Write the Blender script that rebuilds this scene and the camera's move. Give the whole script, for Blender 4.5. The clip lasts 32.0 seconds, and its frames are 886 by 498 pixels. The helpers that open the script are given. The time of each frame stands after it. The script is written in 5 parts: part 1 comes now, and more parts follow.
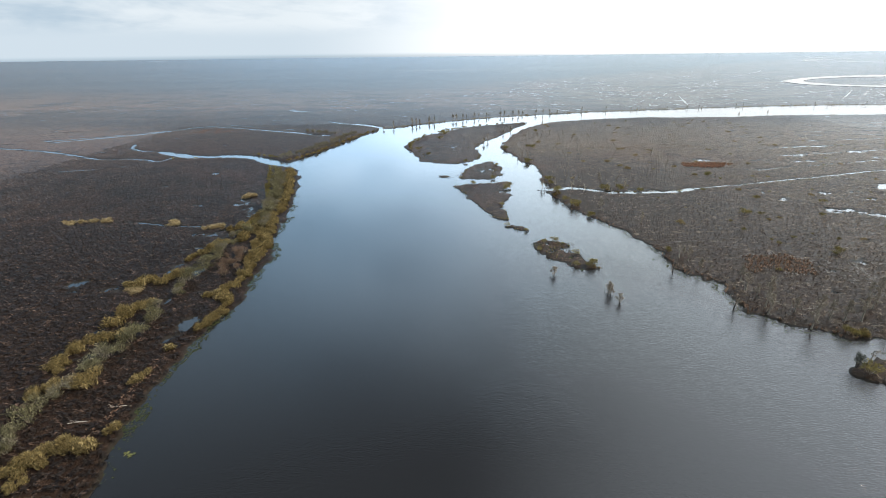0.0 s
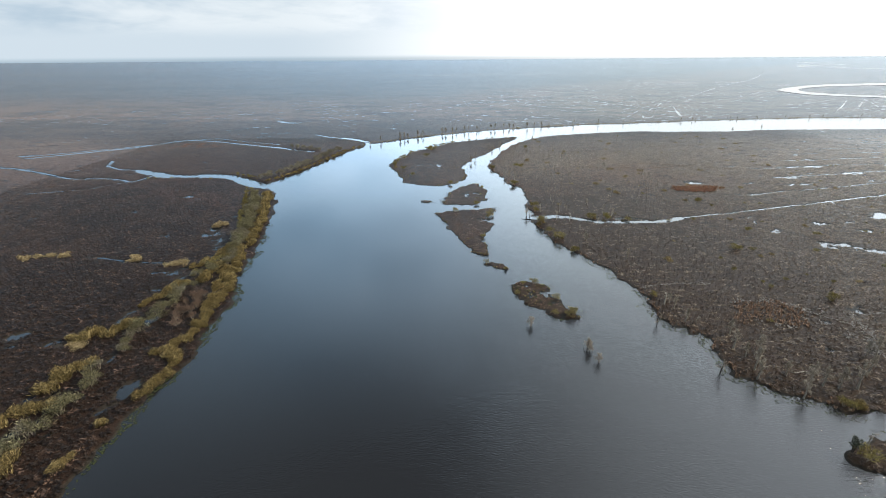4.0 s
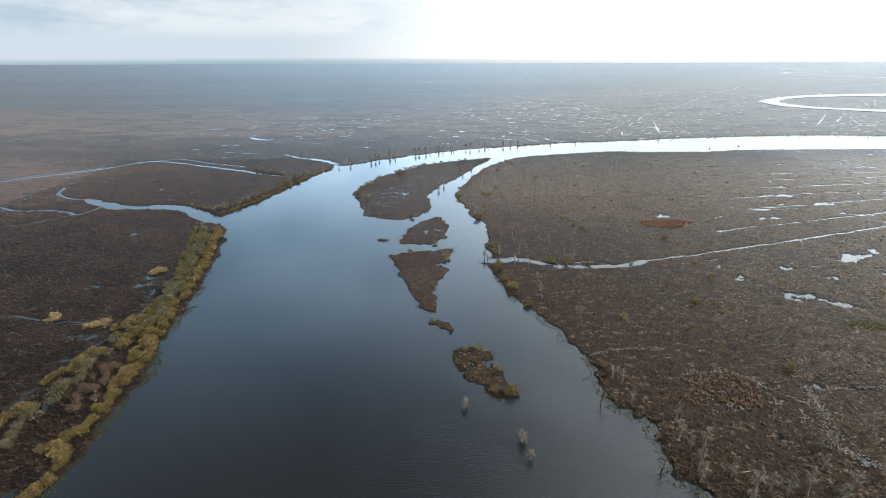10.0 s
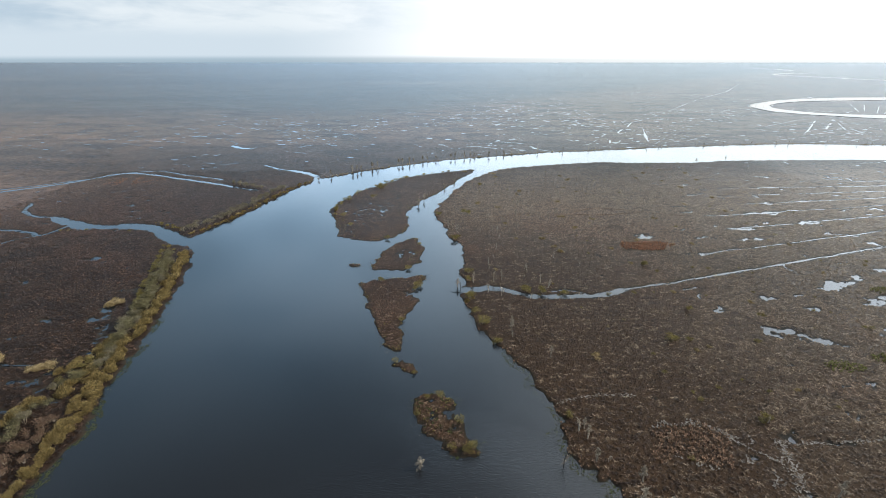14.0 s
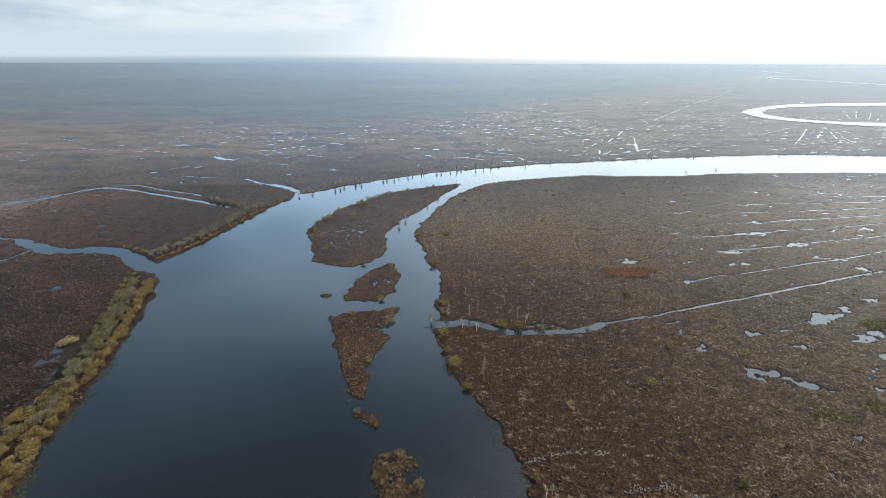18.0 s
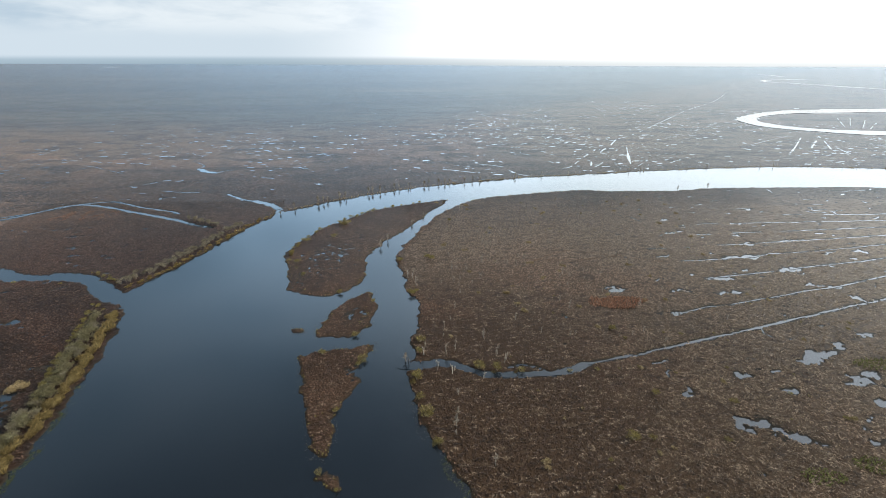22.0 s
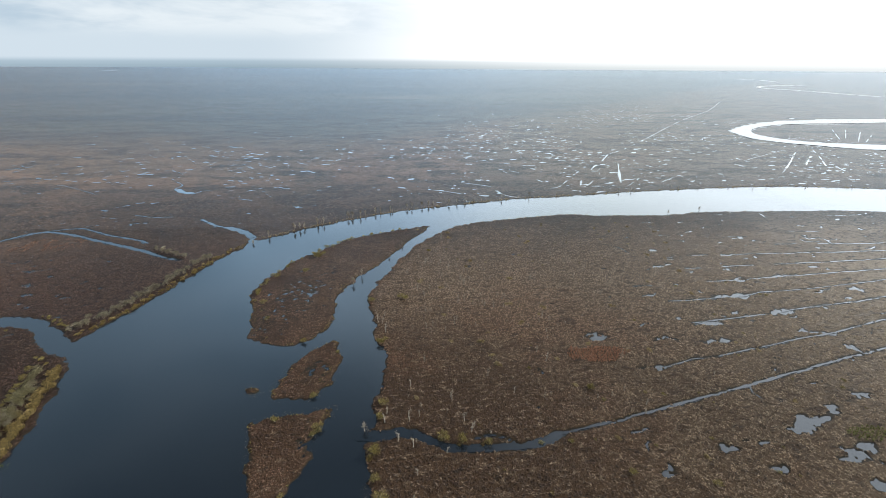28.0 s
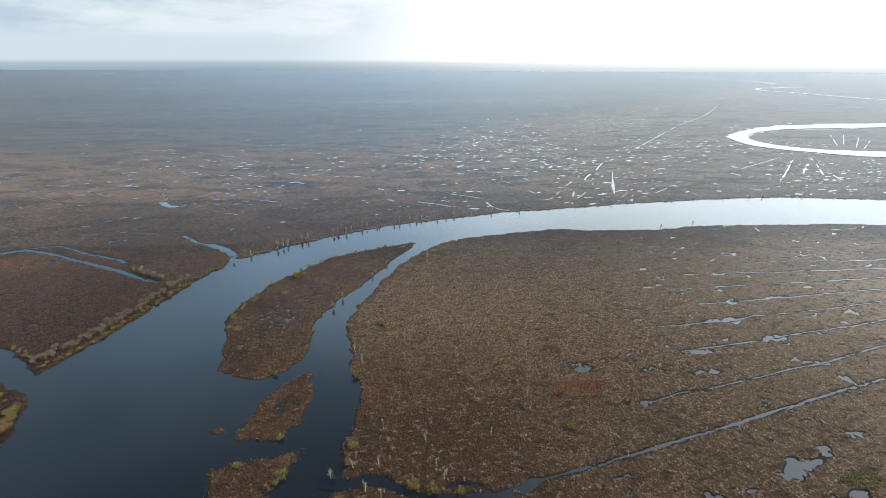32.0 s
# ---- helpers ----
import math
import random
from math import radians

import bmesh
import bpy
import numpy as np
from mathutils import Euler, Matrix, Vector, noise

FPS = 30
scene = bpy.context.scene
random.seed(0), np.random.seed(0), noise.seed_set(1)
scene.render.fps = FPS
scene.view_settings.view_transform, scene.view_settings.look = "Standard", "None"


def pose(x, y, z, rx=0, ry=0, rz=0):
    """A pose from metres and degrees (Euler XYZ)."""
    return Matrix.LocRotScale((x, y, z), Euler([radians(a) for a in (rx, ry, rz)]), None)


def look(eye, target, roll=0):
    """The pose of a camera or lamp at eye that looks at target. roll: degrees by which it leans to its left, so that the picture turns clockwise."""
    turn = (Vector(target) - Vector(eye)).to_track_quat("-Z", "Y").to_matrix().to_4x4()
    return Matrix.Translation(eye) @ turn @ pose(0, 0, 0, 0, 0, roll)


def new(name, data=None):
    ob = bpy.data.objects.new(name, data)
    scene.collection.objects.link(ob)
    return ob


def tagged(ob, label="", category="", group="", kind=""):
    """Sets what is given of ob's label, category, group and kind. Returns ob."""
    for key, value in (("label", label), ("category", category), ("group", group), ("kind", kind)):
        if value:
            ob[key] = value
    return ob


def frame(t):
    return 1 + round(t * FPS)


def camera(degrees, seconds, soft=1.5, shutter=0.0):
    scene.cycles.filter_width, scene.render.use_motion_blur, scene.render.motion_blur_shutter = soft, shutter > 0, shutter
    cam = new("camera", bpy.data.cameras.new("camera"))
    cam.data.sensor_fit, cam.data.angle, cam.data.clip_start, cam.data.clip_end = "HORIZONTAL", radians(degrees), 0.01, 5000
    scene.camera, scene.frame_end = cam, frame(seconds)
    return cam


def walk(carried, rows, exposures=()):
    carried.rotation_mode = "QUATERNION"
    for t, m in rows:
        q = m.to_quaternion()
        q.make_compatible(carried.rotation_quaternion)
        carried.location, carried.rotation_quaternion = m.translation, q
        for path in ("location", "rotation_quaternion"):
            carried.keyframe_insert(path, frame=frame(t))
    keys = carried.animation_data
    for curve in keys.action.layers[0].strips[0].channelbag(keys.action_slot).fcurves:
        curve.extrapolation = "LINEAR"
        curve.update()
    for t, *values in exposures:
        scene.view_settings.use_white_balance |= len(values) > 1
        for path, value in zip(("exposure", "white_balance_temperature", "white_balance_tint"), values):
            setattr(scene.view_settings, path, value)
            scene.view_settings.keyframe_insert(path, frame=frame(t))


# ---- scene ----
cam = camera(88.38, 32.0, soft=0.8)

# seconds, eye, yaw, pitch below the horizon, roll
PATH = [
(0.0, (-0.00, 0.00, 60.00), -0.000, 23.529, -0.708),
    (1.0, (1.19, 3.36, 61.94), 0.011, 23.486, -0.637),
    (2.0, (3.06, 6.74, 64.01), -0.054, 23.404, -0.571),
    (3.0, (5.30, 9.96, 66.11), -0.190, 23.329, -0.512),
    (4.0, (7.76, 12.92, 68.22), -0.386, 23.273, -0.460),
    (5.0, (10.37, 15.76, 70.37), -0.606, 23.206, -0.410),
    (6.0, (13.11, 18.52, 72.54), -0.819, 23.135, -0.358),
    (7.0, (15.94, 21.17, 74.70), -1.012, 23.077, -0.307),
    (8.0, (18.75, 23.71, 76.83), -1.193, 23.041, -0.263),
    (9.0, (21.55, 26.24, 78.96), -1.365, 23.020, -0.225),
    (10.0, (24.35, 28.84, 81.14), -1.529, 23.012, -0.191),
    (11.0, (27.11, 31.43, 83.34), -1.698, 23.030, -0.154),
    (12.0, (29.74, 33.97, 85.53), -1.879, 23.085, -0.108),
    (13.0, (32.24, 36.68, 87.70), -2.047, 23.152, -0.054),
    (14.0, (34.60, 39.74, 89.85), -2.181, 23.202, 0.002),
    (15.0, (36.98, 42.89, 92.00), -2.301, 23.227, 0.052),
    (16.0, (39.50, 45.87, 94.15), -2.429, 23.225, 0.091),
    (17.0, (42.03, 48.82, 96.34), -2.564, 23.205, 0.118),
    (18.0, (44.46, 51.89, 98.56), -2.694, 23.178, 0.136),
    (19.0, (46.78, 55.07, 100.81), -2.807, 23.149, 0.153),
    (20.0, (49.02, 58.31, 103.07), -2.898, 23.123, 0.175),
    (21.0, (51.23, 61.61, 105.32), -2.987, 23.100, 0.202),
    (22.0, (53.45, 64.99, 107.53), -3.093, 23.079, 0.235),
    (23.0, (55.66, 68.34, 109.73), -3.197, 23.061, 0.274),
    (24.0, (57.85, 71.57, 111.96), -3.274, 23.043, 0.320),
    (25.0, (60.08, 74.75, 114.23), -3.325, 23.013, 0.362),
    (26.0, (62.40, 77.95, 116.54), -3.353, 22.961, 0.388),
    (27.0, (64.72, 81.18, 118.83), -3.372, 22.896, 0.391),
    (28.0, (67.01, 84.41, 121.07), -3.389, 22.835, 0.369),
    (29.0, (69.39, 87.56, 123.22), -3.406, 22.786, 0.330),
    (30.0, (71.99, 90.52, 125.27), -3.417, 22.754, 0.283),
    (31.0, (74.76, 93.28, 127.25), -3.407, 22.732, 0.243),
    (32.0, (77.62, 95.90, 129.19), -3.375, 22.713, 0.210),
]


def aim(eye, yaw, pitch, roll):
    a, b = radians(yaw), radians(pitch)
    way = Vector((-math.sin(a) * math.cos(b), math.cos(a) * math.cos(b), -math.sin(b)))
    return look(eye, Vector(eye) + way * 100, roll)


walk(cam, [(t, aim(eye, yaw, pitch, roll)) for t, eye, yaw, pitch, roll in PATH])

# ---------------------------------------------------------------- light
SUN_TURN, SUN_UP = 80.0, 35.0        # degrees to the right of north, above the horizon


def node(tree, kind, inputs=None, **settings):
    n = tree.nodes.new(kind)
    for key, value in settings.items():
        if key == "operation":
            n.operation = value
        elif key == "blend_type":
            n.blend_type = value
        elif key == "data_type":
            n.data_type = value
        elif key == "interpolation_type":
            n.interpolation_type = value
    for key, value in (inputs or {}).items():
        if isinstance(value, bpy.types.NodeSocket):
            tree.links.new(value, n.inputs[key])
        else:
            n.inputs[key].default_value = value
    return n


def maths(tree, operation, a, b=0.0, c=0.0):
    return node(tree, "ShaderNodeMath", {0: a, 1: b, 2: c}, operation=operation).outputs[0]


def mixed(tree, fac, a, b, blend="MIX"):
    n = node(tree, "ShaderNodeMix", data_type="RGBA", blend_type=blend)
    for i, value in ((0, fac), (6, a), (7, b)):
        if isinstance(value, bpy.types.NodeSocket):
            tree.links.new(value, n.inputs[i])
        else:
            n.inputs[i].default_value = value if i == 0 else (*value[:3], 1)
    return n.outputs[2]


def stretch(tree, value, lo, hi, to_lo=0.0, to_hi=1.0):
    n = node(tree, "ShaderNodeMapRange", {0: value, 1: lo, 2: hi, 3: to_lo, 4: to_hi}, interpolation_type="SMOOTHSTEP")
    return n.outputs[0]


def grain(tree, where, scale, detail=3.0, rough=0.55, warp=0.0):
    n = node(tree, "ShaderNodeTexNoise", {"Vector": where, "Scale": scale, "Detail": detail, "Roughness": rough, "Distortion": warp})
    return n.outputs[0]


def squash(tree, where, sx, sy, sz, turn=0.0):
    n = node(tree, "ShaderNodeMapping", {"Vector": where, "Scale": (sx, sy, sz), "Rotation": (0, 0, radians(turn))})
    return n.outputs[0]


def build_world():
    world = bpy.data.worlds.new("overcast_sky")
    scene.world = world
    world.use_nodes = True
    tree = world.node_tree
    tree.nodes.clear()
    sky = node(tree, "ShaderNodeTexSky")
    sky.sky_type, sky.sun_disc = "NISHITA", False
    sky.sun_elevation, sky.sun_rotation = radians(SUN_UP), radians(SUN_TURN)
    blue = node(tree, "ShaderNodeVectorMath", {0: sky.outputs[0], 3: 0.13}, operation="SCALE").outputs[0]
    way = node(tree, "ShaderNodeTexCoord").outputs["Generated"]
    xyz = node(tree, "ShaderNodeSeparateXYZ", {0: way})
    up = xyz.outputs[2]
    a, b = radians(SUN_TURN), radians(SUN_UP)
    sunward = (math.sin(a) * math.cos(b), math.cos(a) * math.cos(b), math.sin(b))
    near = node(tree, "ShaderNodeVectorMath", {0: way, 1: sunward}, operation="DOT_PRODUCT").outputs["Value"]
    flat = node(tree, "ShaderNodeVectorMath", {0: way, 1: (math.sin(a), math.cos(a), 0)}, operation="DOT_PRODUCT").outputs["Value"]
    # a deck of cloud: long banks seen flat on near the horizon, brighter and bluer where it opens above them, dark overhead
    deck = squash(tree, way, 1.0, 1.0, 4.0)
    banks = grain(tree, deck, 2.6, 5, 0.55, 0.4)
    fine = grain(tree, deck, 8.0, 4, 0.6, 0.3)
    body = maths(tree, "ADD", maths(tree, "MULTIPLY", banks, 0.7), maths(tree, "MULTIPLY", fine, 0.3))
    toward = stretch(tree, flat, -0.15, 0.50)
    haze = mixed(tree, toward, (0.60, 0.695, 0.775), (1.28, 1.28, 1.26))
    bank = mixed(tree, stretch(tree, body, 0.40, 0.62), (0.46, 0.575, 0.68), (0.74, 0.81, 0.86))
    bank = mixed(tree, toward, bank, (1.34, 1.34, 1.33))
    open_sky = mixed(tree, stretch(tree, body, 0.40, 0.62), (1.55, 2.02, 2.48), (1.95, 2.38, 2.80))
    over = mixed(tree, stretch(tree, body, 0.36, 0.62), (0.19, 0.27, 0.38), (0.33, 0.42, 0.53))
    bluer = mixed(tree, stretch(tree, body, 0.40, 0.62), (1.22, 1.95, 2.70), (1.60, 2.28, 3.00))
    open_sky = mixed(tree, stretch(tree, flat, -0.25, 0.35), bluer, open_sky)
    open_sky = mixed(tree, stretch(tree, flat, 0.12, 0.60), open_sky, (1.66, 1.90, 2.02))
    # unseen southern and western sky is dimmed to cut fill light; sunward is raised
    south = stretch(tree, xyz.outputs[1], -0.55, 0.45, 0.25, 1.0)
    south = maths(tree, "MULTIPLY", south, stretch(tree, flat, -0.60, -0.12, 0.45, 1.0))
    south = maths(tree, "MULTIPLY", south, stretch(tree, flat, -0.30, 0.40, 0.88, 1.75))
    open_sky = node(tree, "ShaderNodeVectorMath", {0: open_sky, 3: south}, operation="SCALE").outputs[0]
    cloud = mixed(tree, stretch(tree, up, 0.022, 0.055), haze, bank)
    cloud = mixed(tree, stretch(tree, up, 0.09, 0.17), cloud, open_sky)
    cloud = mixed(tree, stretch(tree, up, 0.44, 0.76), cloud, over)
    # light through the deck round the hidden sun
    glow = stretch(tree, near, 0.52, 0.95)
    cloud = mixed(tree, maths(tree, "MULTIPLY", glow, stretch(tree, up, 0.08, 0.2)), cloud, (3.9, 4.3, 4.7))
    cover = stretch(tree, banks, 0.30, 0.50, 0.70, 0.96)
    cover = maths(tree, "MAXIMUM", cover, stretch(tree, up, 0.08, 0.2, 1.0, 0.0))
    colour = mixed(tree, cover, blue, cloud)
    # the farthest land under the horizon, its distance haze painted into the world colour
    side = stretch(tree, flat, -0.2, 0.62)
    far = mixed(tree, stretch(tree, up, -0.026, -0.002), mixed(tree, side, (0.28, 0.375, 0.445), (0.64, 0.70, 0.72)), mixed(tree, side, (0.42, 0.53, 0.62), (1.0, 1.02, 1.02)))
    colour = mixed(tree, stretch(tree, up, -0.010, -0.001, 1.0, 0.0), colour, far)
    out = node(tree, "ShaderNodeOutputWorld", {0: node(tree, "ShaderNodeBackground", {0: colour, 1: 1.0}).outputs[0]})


build_world()
sun = new("sun", bpy.data.lights.new("sun", "SUN"))
sun.data.energy, sun.data.angle, sun.data.color = 4.0, radians(4), (1.0, 0.84, 0.62)
sun.matrix_world = look((math.sin(radians(SUN_TURN)) * 100, math.cos(radians(SUN_TURN)) * 100, 100 * math.tan(radians(SUN_UP))), (0, 0, 0))
scene.view_settings.exposure = 0.12

# ---------------------------------------------------------------- materials
def material(name):
    m = bpy.data.materials.new(name)
    m.use_nodes = True
    tree = m.node_tree
    tree.nodes.clear()
    return m, tree


def finish(tree, shader):
    node(tree, "ShaderNodeOutputMaterial", {0: shader})


def marsh_colour(tree, place):
    """Dead marsh: brown litter, tan grass and dark wet peat in patches; grey woods far off, blued with painted haze."""
    wide = grain(tree, place, 0.011, 4, 0.6, 0.6)
    mid = grain(tree, place, 0.06, 4, 0.6, 0.3)
    close = grain(tree, place, 1.25, 5, 0.7)
    xyz = node(tree, "ShaderNodeSeparateXYZ", {0: place})
    x, y = xyz.outputs[0], xyz.outputs[1]
    # wet dark peat marsh west of the river, drier tan and rusty grass east of it
    beyond = stretch(tree, y, 300.0, 470.0)
    dry = stretch(tree, maths(tree, "ADD", x, maths(tree, "MULTIPLY", wide, 60.0)), -20.0, 110.0)
    dry = maths(tree, "ADD", maths(tree, "MULTIPLY", dry, maths(tree, "SUBTRACT", 1.0, beyond)), maths(tree, "MULTIPLY", beyond, 0.30))
    c = mixed(tree, stretch(tree, mid, 0.36, 0.64), (0.010, 0.007, 0.0056), (0.058, 0.036, 0.025))
    c = mixed(tree, stretch(tree, wide, 0.50, 0.64, 0, 0.8), c, (0.092, 0.048, 0.031))
    c = mixed(tree, stretch(tree, wide, 0.47, 0.34, 0, 0.8), c, (0.024, 0.019, 0.017))
    # west marsh is paler from y 230 to 450
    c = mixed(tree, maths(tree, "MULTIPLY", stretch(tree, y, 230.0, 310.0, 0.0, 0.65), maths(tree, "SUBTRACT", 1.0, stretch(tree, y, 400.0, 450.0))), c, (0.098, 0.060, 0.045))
    # the low ground by the near west bank is darker
    c = mixed(tree, stretch(tree, maths(tree, "ADD", y, maths(tree, "MULTIPLY", mid, 60.0)), 215.0, 150.0, 0.0, 0.85), c, (0.008, 0.0058, 0.0048))
    e = mixed(tree, stretch(tree, mid, 0.36, 0.64), (0.104, 0.073, 0.048), (0.215, 0.155, 0.102))
    e = mixed(tree, stretch(tree, wide, 0.50, 0.64, 0, 0.6), e, (0.215, 0.122, 0.076))
    e = mixed(tree, stretch(tree, x, 135.0, 235.0, 0.0, 0.8), e, (0.290, 0.216, 0.138))
    # redder growth near the river, and duller in the south-east corner
    shore = stretch(tree, maths(tree, "ADD", x, maths(tree, "MULTIPLY", mid, 90.0)), 190.0, 115.0, 0.0, 0.85)
    shore = maths(tree, "MULTIPLY", shore, stretch(tree, y, 320.0, 225.0, 0.2, 1.0))
    e = mixed(tree, shore, e, mixed(tree, stretch(tree, wide, 0.4, 0.6), (0.066, 0.035, 0.022), (0.122, 0.058, 0.032)))
    low = stretch(tree, maths(tree, "ADD", y, maths(tree, "MULTIPLY", wide, 60.0)), 298.0, 240.0, 0.0, 0.85)
    low = maths(tree, "MULTIPLY", low, stretch(tree, maths(tree, "ADD", x, maths(tree, "MULTIPLY", mid, 30.0)), 175.0, 115.0, 0.22, 1.0))
    e = mixed(tree, low, e, (0.044, 0.0265, 0.0172))
    # east marsh turns paler tan northward from y 250
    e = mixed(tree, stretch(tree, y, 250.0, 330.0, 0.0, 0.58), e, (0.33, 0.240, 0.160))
    c = mixed(tree, dry, c, e)
    # rusty growth on the river islands
    isle = maths(tree, "MULTIPLY", stretch(tree, x, -34.0, -22.0, 0.0, 0.6), stretch(tree, maths(tree, "SUBTRACT", x, maths(tree, "MULTIPLY", maths(tree, "MAXIMUM", maths(tree, "SUBTRACT", y, 300.0), 0.0), 0.3)), 47.0, 38.0))
    c = mixed(tree, isle, c, mixed(tree, stretch(tree, mid, 0.4, 0.6), (0.072, 0.040, 0.027), (0.152, 0.086, 0.056)))
    # a sodden dark belt along the north bank
    belt = maths(tree, "MULTIPLY", stretch(tree, maths(tree, "ADD", y, maths(tree, "MULTIPLY", mid, 60.0)), 420.0, 460.0, 0.0, 0.62), stretch(tree, maths(tree, "ADD", y, maths(tree, "MULTIPLY", wide, 160.0)), 680.0, 580.0))
    c = mixed(tree, belt, c, (0.020, 0.0155, 0.0135))
    # grey winter woods with pale clearings beyond the open marsh; distance haze is painted in as blue
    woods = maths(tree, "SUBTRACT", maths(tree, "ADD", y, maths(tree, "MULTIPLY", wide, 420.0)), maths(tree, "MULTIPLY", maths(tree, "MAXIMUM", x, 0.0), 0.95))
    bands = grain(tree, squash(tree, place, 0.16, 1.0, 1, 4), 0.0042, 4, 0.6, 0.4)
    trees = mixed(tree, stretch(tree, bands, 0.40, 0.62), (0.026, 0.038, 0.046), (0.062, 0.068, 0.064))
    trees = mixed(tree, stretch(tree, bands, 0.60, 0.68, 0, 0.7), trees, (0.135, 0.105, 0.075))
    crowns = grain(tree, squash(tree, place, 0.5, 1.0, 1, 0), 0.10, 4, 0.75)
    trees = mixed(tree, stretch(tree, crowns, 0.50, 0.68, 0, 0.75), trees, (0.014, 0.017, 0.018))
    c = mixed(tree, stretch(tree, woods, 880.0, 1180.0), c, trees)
    # broad mottling of the open marsh beyond the river: sodden hollows and drier rises
    mottle = grain(tree, squash(tree, place, 0.42, 1.0, 1, 8), 0.034, 6, 0.72, 0.5)
    c = mixed(tree, maths(tree, "MULTIPLY", beyond, stretch(tree, mottle, 0.48, 0.59, 0, 0.85)), c, (0.018, 0.015, 0.014))
    c = mixed(tree, maths(tree, "MULTIPLY", beyond, stretch(tree, mottle, 0.48, 0.38, 0, 0.45)), c, (0.098, 0.062, 0.047))
    # wet dark hollows and pale straw flecks, a few metres across, drawn out along the old flow
    drawn = squash(tree, place, 0.7, 1.35, 1, -14)
    hollow = grain(tree, drawn, 0.30, 5, 0.68, 0.8)
    c = mixed(tree, stretch(tree, hollow, 0.50, 0.62, 0, 0.85), c, (0.016, 0.011, 0.008))
    fleck = grain(tree, drawn, 0.46, 5, 0.72, 0.5)
    pale = mixed(tree, dry, (0.120, 0.074, 0.050), (0.25, 0.186, 0.126))
    c = mixed(tree, stretch(tree, fleck, 0.535, 0.61, 0, 0.85), c, pale)
    return mixed(tree, stretch(tree, close, 0.42, 0.64, 0, 0.62), c, (0.028, 0.019, 0.013), "MIX"), close, dry


def haze_sheen(tree, dull, close):
    """Gloss at grazing angles that stands in for distance haze over the marsh."""
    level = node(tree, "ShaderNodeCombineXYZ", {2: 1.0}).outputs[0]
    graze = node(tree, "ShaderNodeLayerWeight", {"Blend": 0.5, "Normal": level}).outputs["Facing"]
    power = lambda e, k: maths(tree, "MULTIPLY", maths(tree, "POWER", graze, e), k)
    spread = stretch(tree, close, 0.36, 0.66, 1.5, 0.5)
    # both gloss layers imitate haze: the first from middle distance, the bluish one far off
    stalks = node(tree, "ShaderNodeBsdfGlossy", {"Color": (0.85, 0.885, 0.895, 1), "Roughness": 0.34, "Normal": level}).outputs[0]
    haze_gloss = node(tree, "ShaderNodeBsdfGlossy", {"Color": (0.74, 0.89, 1.0, 1), "Roughness": 0.32, "Normal": level}).outputs[0]
    hazed = node(tree, "ShaderNodeMixShader", {0: maths(tree, "MULTIPLY", power(4.5, 0.19), spread), 1: dull, 2: stalks}).outputs[0]
    return node(tree, "ShaderNodeMixShader", {0: maths(tree, "MULTIPLY", power(20.0, 0.115), spread), 1: hazed, 2: haze_gloss}).outputs[0]


def marsh_ground():
    m, tree = material("marsh_ground")
    place = node(tree, "ShaderNodeTexCoord").outputs["Object"]
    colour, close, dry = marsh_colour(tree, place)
    z = node(tree, "ShaderNodeSeparateXYZ", {0: place}).outputs[2]
    mud = mixed(tree, grain(tree, place, 0.5, 4), (0.014, 0.012, 0.009), (0.032, 0.026, 0.020))
    # bare wet peat between the tussocks, closing into a mat of litter in the open marsh
    xyz = node(tree, "ShaderNodeSeparateXYZ", {0: place})
    east = maths(tree, "DIVIDE", maths(tree, "SUBTRACT", xyz.outputs[0], 190.0), 220.0)
    north = maths(tree, "DIVIDE", maths(tree, "SUBTRACT", xyz.outputs[1], 360.0), 240.0)
    west = maths(tree, "DIVIDE", maths(tree, "SUBTRACT", -120.0, xyz.outputs[0]), 160.0)
    mat_cover = stretch(tree, maths(tree, "MAXIMUM", maths(tree, "MAXIMUM", east, north), west), -0.05, 0.9, 0.22, 1.0)
    peat = mixed(tree, close, (0.008, 0.0052, 0.004), (0.030, 0.018, 0.0125))
    peat = mixed(tree, dry, peat, mixed(tree, close, (0.026, 0.016, 0.010), (0.078, 0.049, 0.030)))
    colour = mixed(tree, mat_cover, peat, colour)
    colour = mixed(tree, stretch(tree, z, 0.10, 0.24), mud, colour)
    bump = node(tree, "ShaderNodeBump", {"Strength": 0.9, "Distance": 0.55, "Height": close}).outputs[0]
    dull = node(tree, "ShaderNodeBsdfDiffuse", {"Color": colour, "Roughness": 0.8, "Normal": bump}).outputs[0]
    marsh = haze_sheen(tree, dull, close)
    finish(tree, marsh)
    return m


